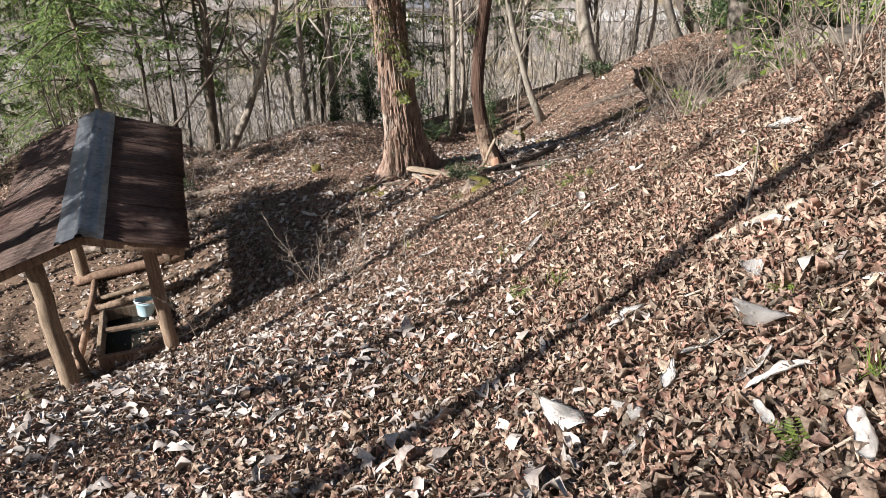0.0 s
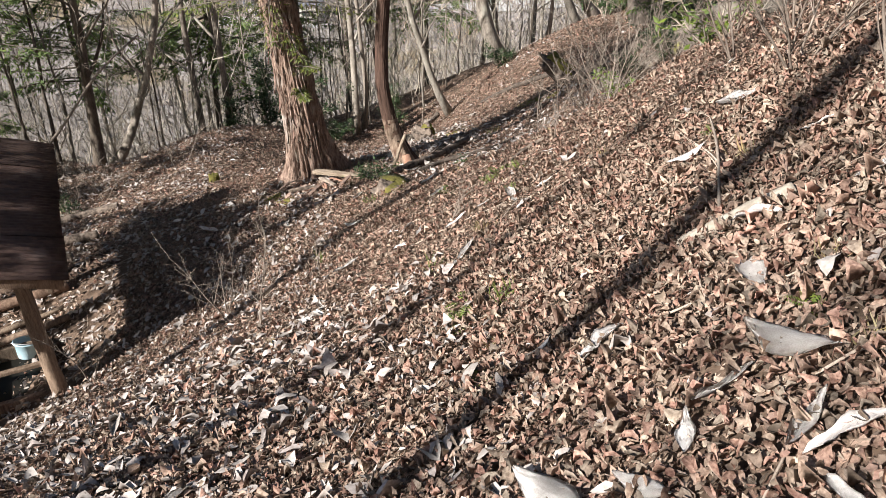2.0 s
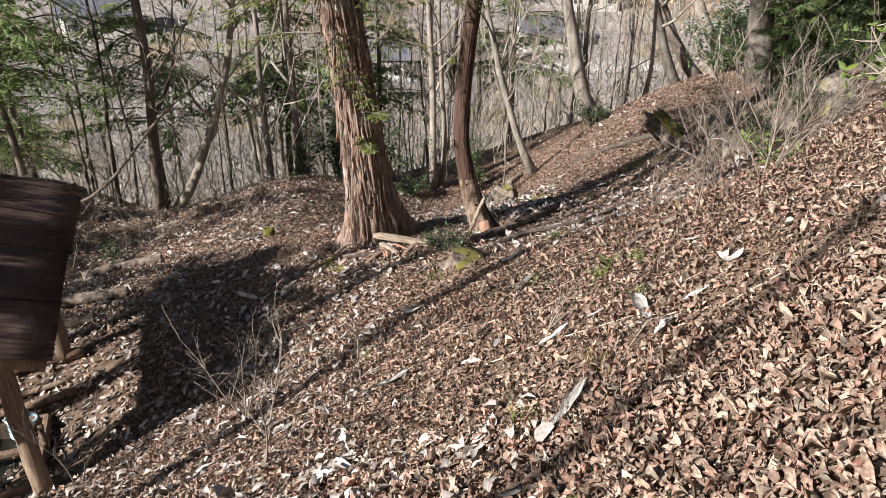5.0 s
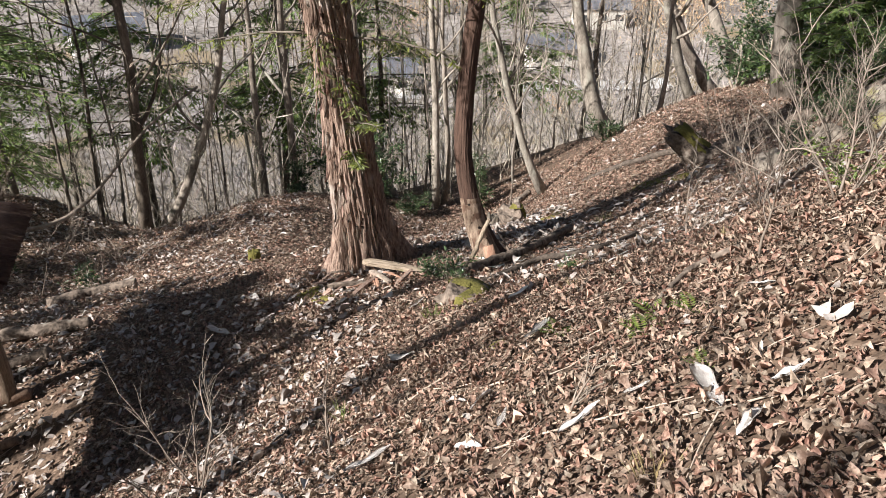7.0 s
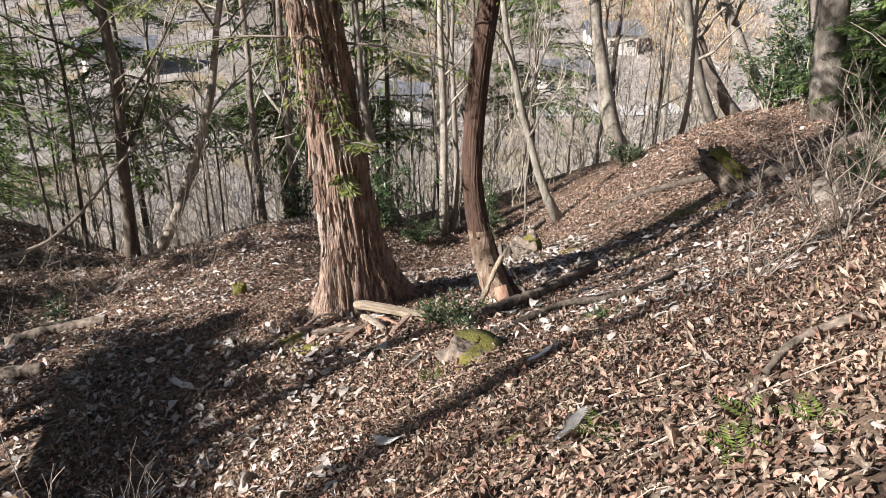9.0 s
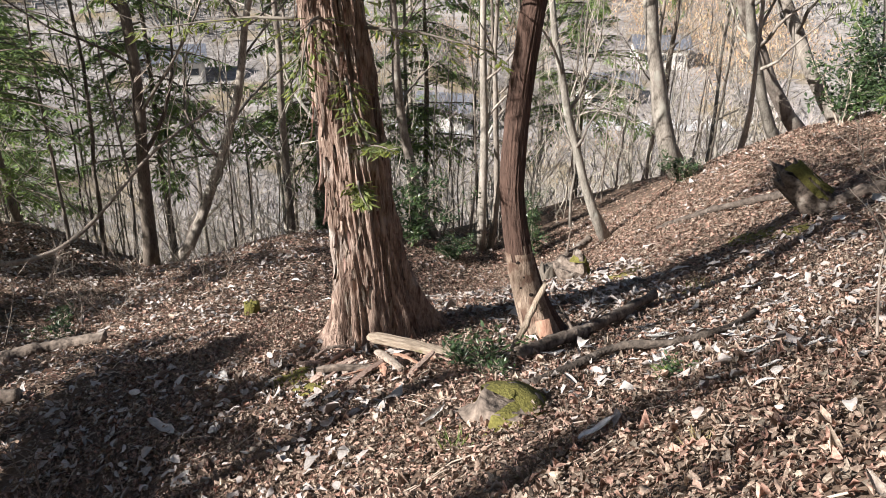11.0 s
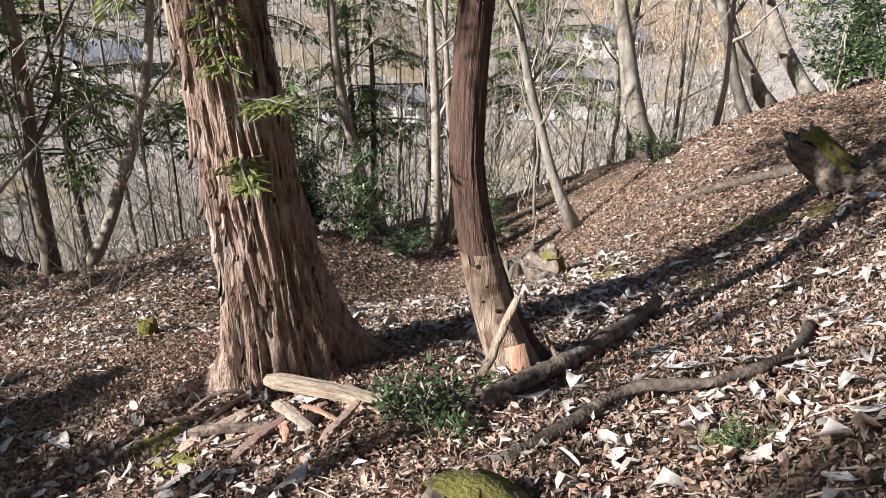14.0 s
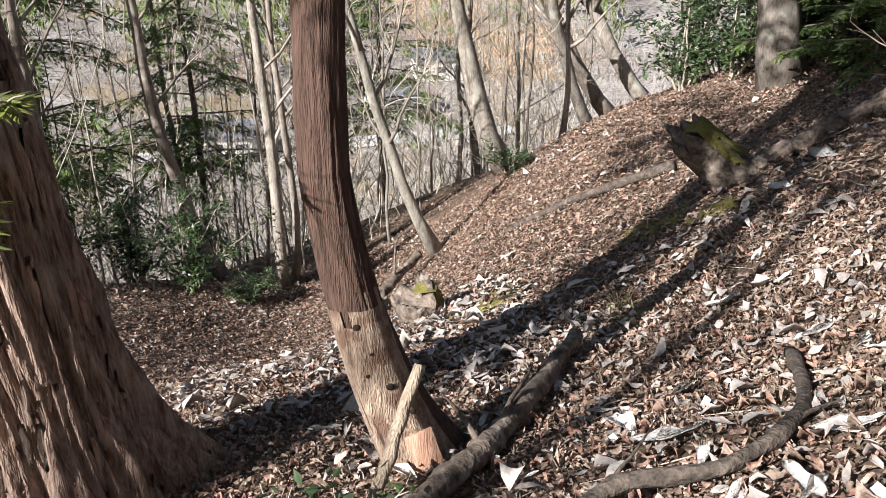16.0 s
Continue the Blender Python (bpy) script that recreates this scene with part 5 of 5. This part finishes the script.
# boughs of the large tree that hang before its trunk
def tree_bough(z, angle, length, seed, rise=0.1, density=40, tree=None, at=None, size=0.55):
    rng = random.Random(seed)
    start = Vector(at) if at else Vector((-0.108 * z + 0.25 * math.cos(angle), 0.02 * z + 0.25 * math.sin(angle), z))
    pts, P, A, C = spray_points(rng, start, (math.cos(angle), math.sin(angle), rise), length, 0.045, density)
    bm = bmesh.new()
    tube(bm, pts, [0.014 * (1 - 0.1 * k) for k in range(9)], 6)
    for _ in range(10):
        k = rng.randrange(1, 9)
        q = curve_pts(pts[k], (rng.uniform(-1, 1), rng.uniform(-1, 1), rng.uniform(-0.8, 0.4)), length * rng.uniform(0.12, 0.35), 4, 0.3, rng)
        tube(bm, q, [0.004, 0.0035, 0.003, 0.0025, 0.002], 4, cap=False)
    ob = part("bough", bm, M_BRUSH, tree or big_tree_ob)
    sp = new("foliage", leaf_mesh("foliage", P, np.array(A) * size * 1.1, np.array(C) * size, M_NEEDLE2))
    tagged(sp, kind="stuff").parent = ob


M_NEEDLE2 = material("yellow_green_spray", (0.1, 0.13, 0.03), (0.26, 0.29, 0.09), 2, 0.7, 0.0, fine=12, spread=0.4, island=True, through_light=0.3)
for k, (z, a, ln) in enumerate(((2.9, 3.3, 1.2), (2.85, -0.15, 1.1), (2.95, -1.7, 0.9), (2.5, -1.2, 0.7), (3.3, 2.9, 1.8), (3.4, -0.5, 1.6), (3.6, -2.2, 1.5), (2.0, -1.0, 0.45), (1.7, -1.3, 0.4), (3.8, 0.4, 1.8), (4.2, 3.6, 2.2), (4.4, -1.1, 1.8), (4.6, -2.7, 2.0))):
    tree_bough(z, a, ln, 500 + k)


# the crowns, high above the path
rc = random.Random(12)
for k in range(48):
    z = 4.9 + 7.6 * rc.random() ** 1.5
    tree_bough(z, rc.uniform(0, 6.283), (3.0 - 0.16 * (z - 5)) * rc.uniform(0.7, 1.1), 700 + k, 0.15, 48, size=1.3)
for k in range(34):
    z = rc.uniform(4.9, 11.6)
    tree_bough(z, rc.uniform(0, 6.283), (2.3 - 0.14 * (z - 5)) * rc.uniform(0.7, 1.1), 800 + k, 0.15, 48, lean_tree_ob, (-0.1, 0.06 * z, z), 1.3)


def moss_patch(x, y, r, seed):
    bm = bmesh.new()
    rows = []
    for i in range(6):
        ring = []
        for k in range(18):
            a = 6.2832 * k / 18
            rr = r * i / 5 * (1 + 0.35 * noise.noise(Vector((math.cos(a) * 1.5, math.sin(a) * 1.5, seed))))
            px, py = x + math.cos(a) * rr * 1.5, y + math.sin(a) * rr
            ring.append(bm.verts.new((px - x, py - y, H(px, py) - H(x, y) + 0.035 * (1 - (i / 5) ** 2) + 0.012 * noise.noise(Vector((px * 9, py * 9, seed))))))
        rows.append(ring)
    for p, q in zip(rows, rows[1:]):
        for k in range(18):
            bm.faces.new((p[k], q[k], q[(k + 1) % 18], p[(k + 1) % 18]))
    bmesh.ops.remove_doubles(bm, verts=bm.verts[:], dist=0.0005)
    bmesh.ops.recalc_face_normals(bm, faces=bm.faces[:])
    solo("moss_patch", bm, M_MOSS, Matrix.Translation((x, y, H(x, y) + 0.012)), "low patch of yellow-green moss on the ground", "moss", "moss patches")


for k, (x, y, r) in enumerate(((-1.15, 11.0, 0.16), (-1.0, 10.75, 0.12), (3.6, 14.6, 0.22), (3.9, 14.2, 0.16), (1.9, 14.3, 0.2), (2.2, 14.6, 0.16), (0.6, 7.5, 0.06), (1.1, 14.9, 0.14), (2.5, 12.8, 0.14))):
    moss_patch(x, y, r, k)


# ---- sticks and large pale leaves ----
def scattered_twigs(n, seed):
    rng = random.Random(seed)
    bm = bmesh.new()
    for _ in range(n):
        x, y = rng.uniform(-4, 5), rng.uniform(1.2, 16)
        a, ln = rng.uniform(0, 6.283), rng.uniform(0.12, 0.6)
        pts = [Vector((x + math.cos(a) * ln * (u - 0.5), y + math.sin(a) * ln * (u - 0.5), 0)) for u in (0, 0.33, 0.66, 1)]
        for p in pts:
            p.x, p.y = p.x + rng.uniform(-0.02, 0.02), p.y + rng.uniform(-0.02, 0.02)
            p.z = H(p.x, p.y) + rng.uniform(0.012, 0.045)
        r = rng.uniform(0.002, 0.006)
        tube(bm, pts, [r, r, r * 0.8, r * 0.5], 4, cap=False)
    return bm


tagged(new("scattered_twigs", mesh_of("scattered_twigs", scattered_twigs(900, 3), M_TWIG)), "thin dry twigs strewn over the fallen leaves", "twigs", kind="stuff")


def magnolia_leaf(seed, roll, bow, mat, side=1):
    """A large dry leaf, one unit long, its rims rolled and its length bowed."""
    rng = random.Random(seed)
    bm = bmesh.new()
    rows = []
    for i in range(11):
        u = i / 10
        w = 0.175 * math.sin(math.pi * min(0.98, 0.03 + 0.95 * u ** 0.85)) ** 0.8 + 0.008
        row = []
        for k in range(7):
            v = k / 3 - 1
            a = v * roll * (1 + 0.35 * math.sin(u * 7 + seed))
            x = w * (math.sin(a) / roll if roll > 0.05 else v)
            z = w * (1 - math.cos(a)) / max(roll, 0.05) + bow * (u - 0.5) ** 2 + 0.014 * math.sin(u * 16 + v * 2 + seed) * abs(v) + 0.02 * rng.uniform(-1, 1) * abs(v)
            row.append(bm.verts.new((u - 0.5, x + 0.06 * math.sin(u * 2.5 + seed), z * side + (0.06 if side < 0 else 0))))
        rows.append(row)
    for p, q in zip(rows, rows[1:]):
        for k in range(6):
            bm.faces.new((p[k], q[k], q[k + 1], p[k + 1]))
    bmesh.ops.solidify(bm, geom=bm.faces[:], thickness=0.006)
    return mesh_of("fallen_leaf", bm, mat)


MAG = [magnolia_leaf(*row) for row in ((1, 0.9, 0.3, M_MAG), (2, 0.6, 0.15, M_MAG), (3, 0.7, -0.3, M_MAG), (4, 0.6, -0.2, M_MAG, -1), (5, 0.5, 0.35, M_MAG), (6, 0.9, -0.2, M_MAGB), (7, 1.6, 0.4, M_MAGB))]
rl = random.Random(17)


def drop_leaf(x, y, size, turn=None, variant=None):
    ob = new("fallen_leaf", MAG[variant if variant is not None else rl.randrange(7)])
    ob.matrix_world = Matrix.Translation((x, y, H(x, y) + 0.055)) @ tilt_at(x, y) @ pose(0, 0, 0, rl.uniform(-16, 16), rl.uniform(-9, 9), rl.uniform(0, 360) if turn is None else turn)
    ob.scale = (size * 0.92, size * 0.72, size * 0.8)
    tagged(ob, "large dry bleached magnolia leaf, curled on the litter", "leaf", "fallen magnolia leaves")


for x, y, s, turn in ((1.01, 1.90, 0.22, 25), (1.04, 1.82, 0.25, -4), (0.81, 2.08, 0.19, 58), (0.96, 2.19, 0.23, 15), (1.17, 2.24, 0.42, -77), (0.87, 2.92, 0.34, 42), (0.70, 3.13, 0.17, 29), (0.93, 1.63, 0.17, -82), (1.01, 1.32, 0.28, -98), (-0.27, 2.25, 0.21, 42), (0.30, 1.82, 0.16, -67), (0.47, 2.12, 0.42, -68), (0.66, 1.97, 0.23, -62), (0.63, 1.75, 0.22, 57), (1.36, 2.79, 0.38, -103), (2.26, 4.70, 0.32, -54), (2.06, 3.65, 0.23, -60), (1.82, 2.92, 0.17, -28), (1.55, 3.20, 0.34, -57), (1.45, 2.13, 0.10, -40), (0.68, 5.02, 0.38, 54), (-0.92, 3.10, 0.23, 60)):
    drop_leaf(x, y, s, turn, rl.randrange(5))
for x, y, s, turn in ((1.38, 5.59, 0.16, -8), (1.17, 5.73, 0.34, -88), (1.00, 5.97, 0.13, -8), (0.78, 5.93, 0.23, 23), (-0.13, 6.49, 0.29, 33), (-0.03, 8.17, 0.38, -48), (0.81, 7.28, 0.42, 72), (0.51, 6.29, 0.15, 60), (0.34, 6.19, 0.20, -37), (1.65, 6.47, 0.14, -39), (1.18, 5.42, 0.20, 50), (0.43, 6.62, 0.23, 57), (-1.47, 8.02, 0.29, 9)):
    drop_leaf(x, y, s, turn, rl.randrange(5))
for x, y, s, turn in ((-1.90, 11.27, 0.42, -47), (-0.66, 10.69, 0.24, 4), (-2.09, 10.47, 0.42, -33), (-2.54, 10.53, 0.29, 97), (-0.27, 10.24, 0.33, 71), (0.05, 9.66, 0.33, 72), (2.85, 12.33, 0.22, 12), (1.76, 9.19, 0.11, 22), (2.08, 10.50, 0.20, -31), (1.71, 10.90, 0.31, -32), (1.77, 10.25, 0.16, 26), (1.53, 9.21, 0.20, -82), (2.72, 11.42, 0.22, 18)):
    drop_leaf(x, y, s, turn, rl.randrange(5))
for x, y, s, turn in ((1.70, 11.28, 0.42, -93), (1.66, 10.93, 0.21, -34), (1.77, 10.28, 0.25, -92), (2.09, 10.50, 0.26, -45), (2.07, 10.11, 0.39, -109), (2.66, 11.43, 0.17, 0), (2.68, 11.13, 0.18, 11), (1.92, 9.72, 0.14, -12), (1.58, 10.33, 0.20, 44), (1.99, 10.88, 0.12, -9), (2.43, 10.27, 0.10, -58), (0.48, 11.98, 0.18, 7), (2.83, 12.33, 0.24, -5), (3.16, 12.27, 0.14, 6), (0.89, 10.91, 0.23, 16), (1.18, 10.99, 0.11, -13), (4.16, 13.72, 0.42, -99), (4.63, 13.89, 0.42, -100)):
    drop_leaf(x, y, s, turn, rl.randrange(5))
for _ in range(70):
    x, y = rl.uniform(-3.5, 4.5), rl.uniform(2.2, 17)
    if rl.random() < 0.35:
        x, y = rl.gauss(2.0, 0.9), rl.gauss(10.8, 1.2)
    if x < -3.2 and 6.5 < y < 11.5:
        continue
    drop_leaf(x, y, rl.uniform(0.14, 0.26))
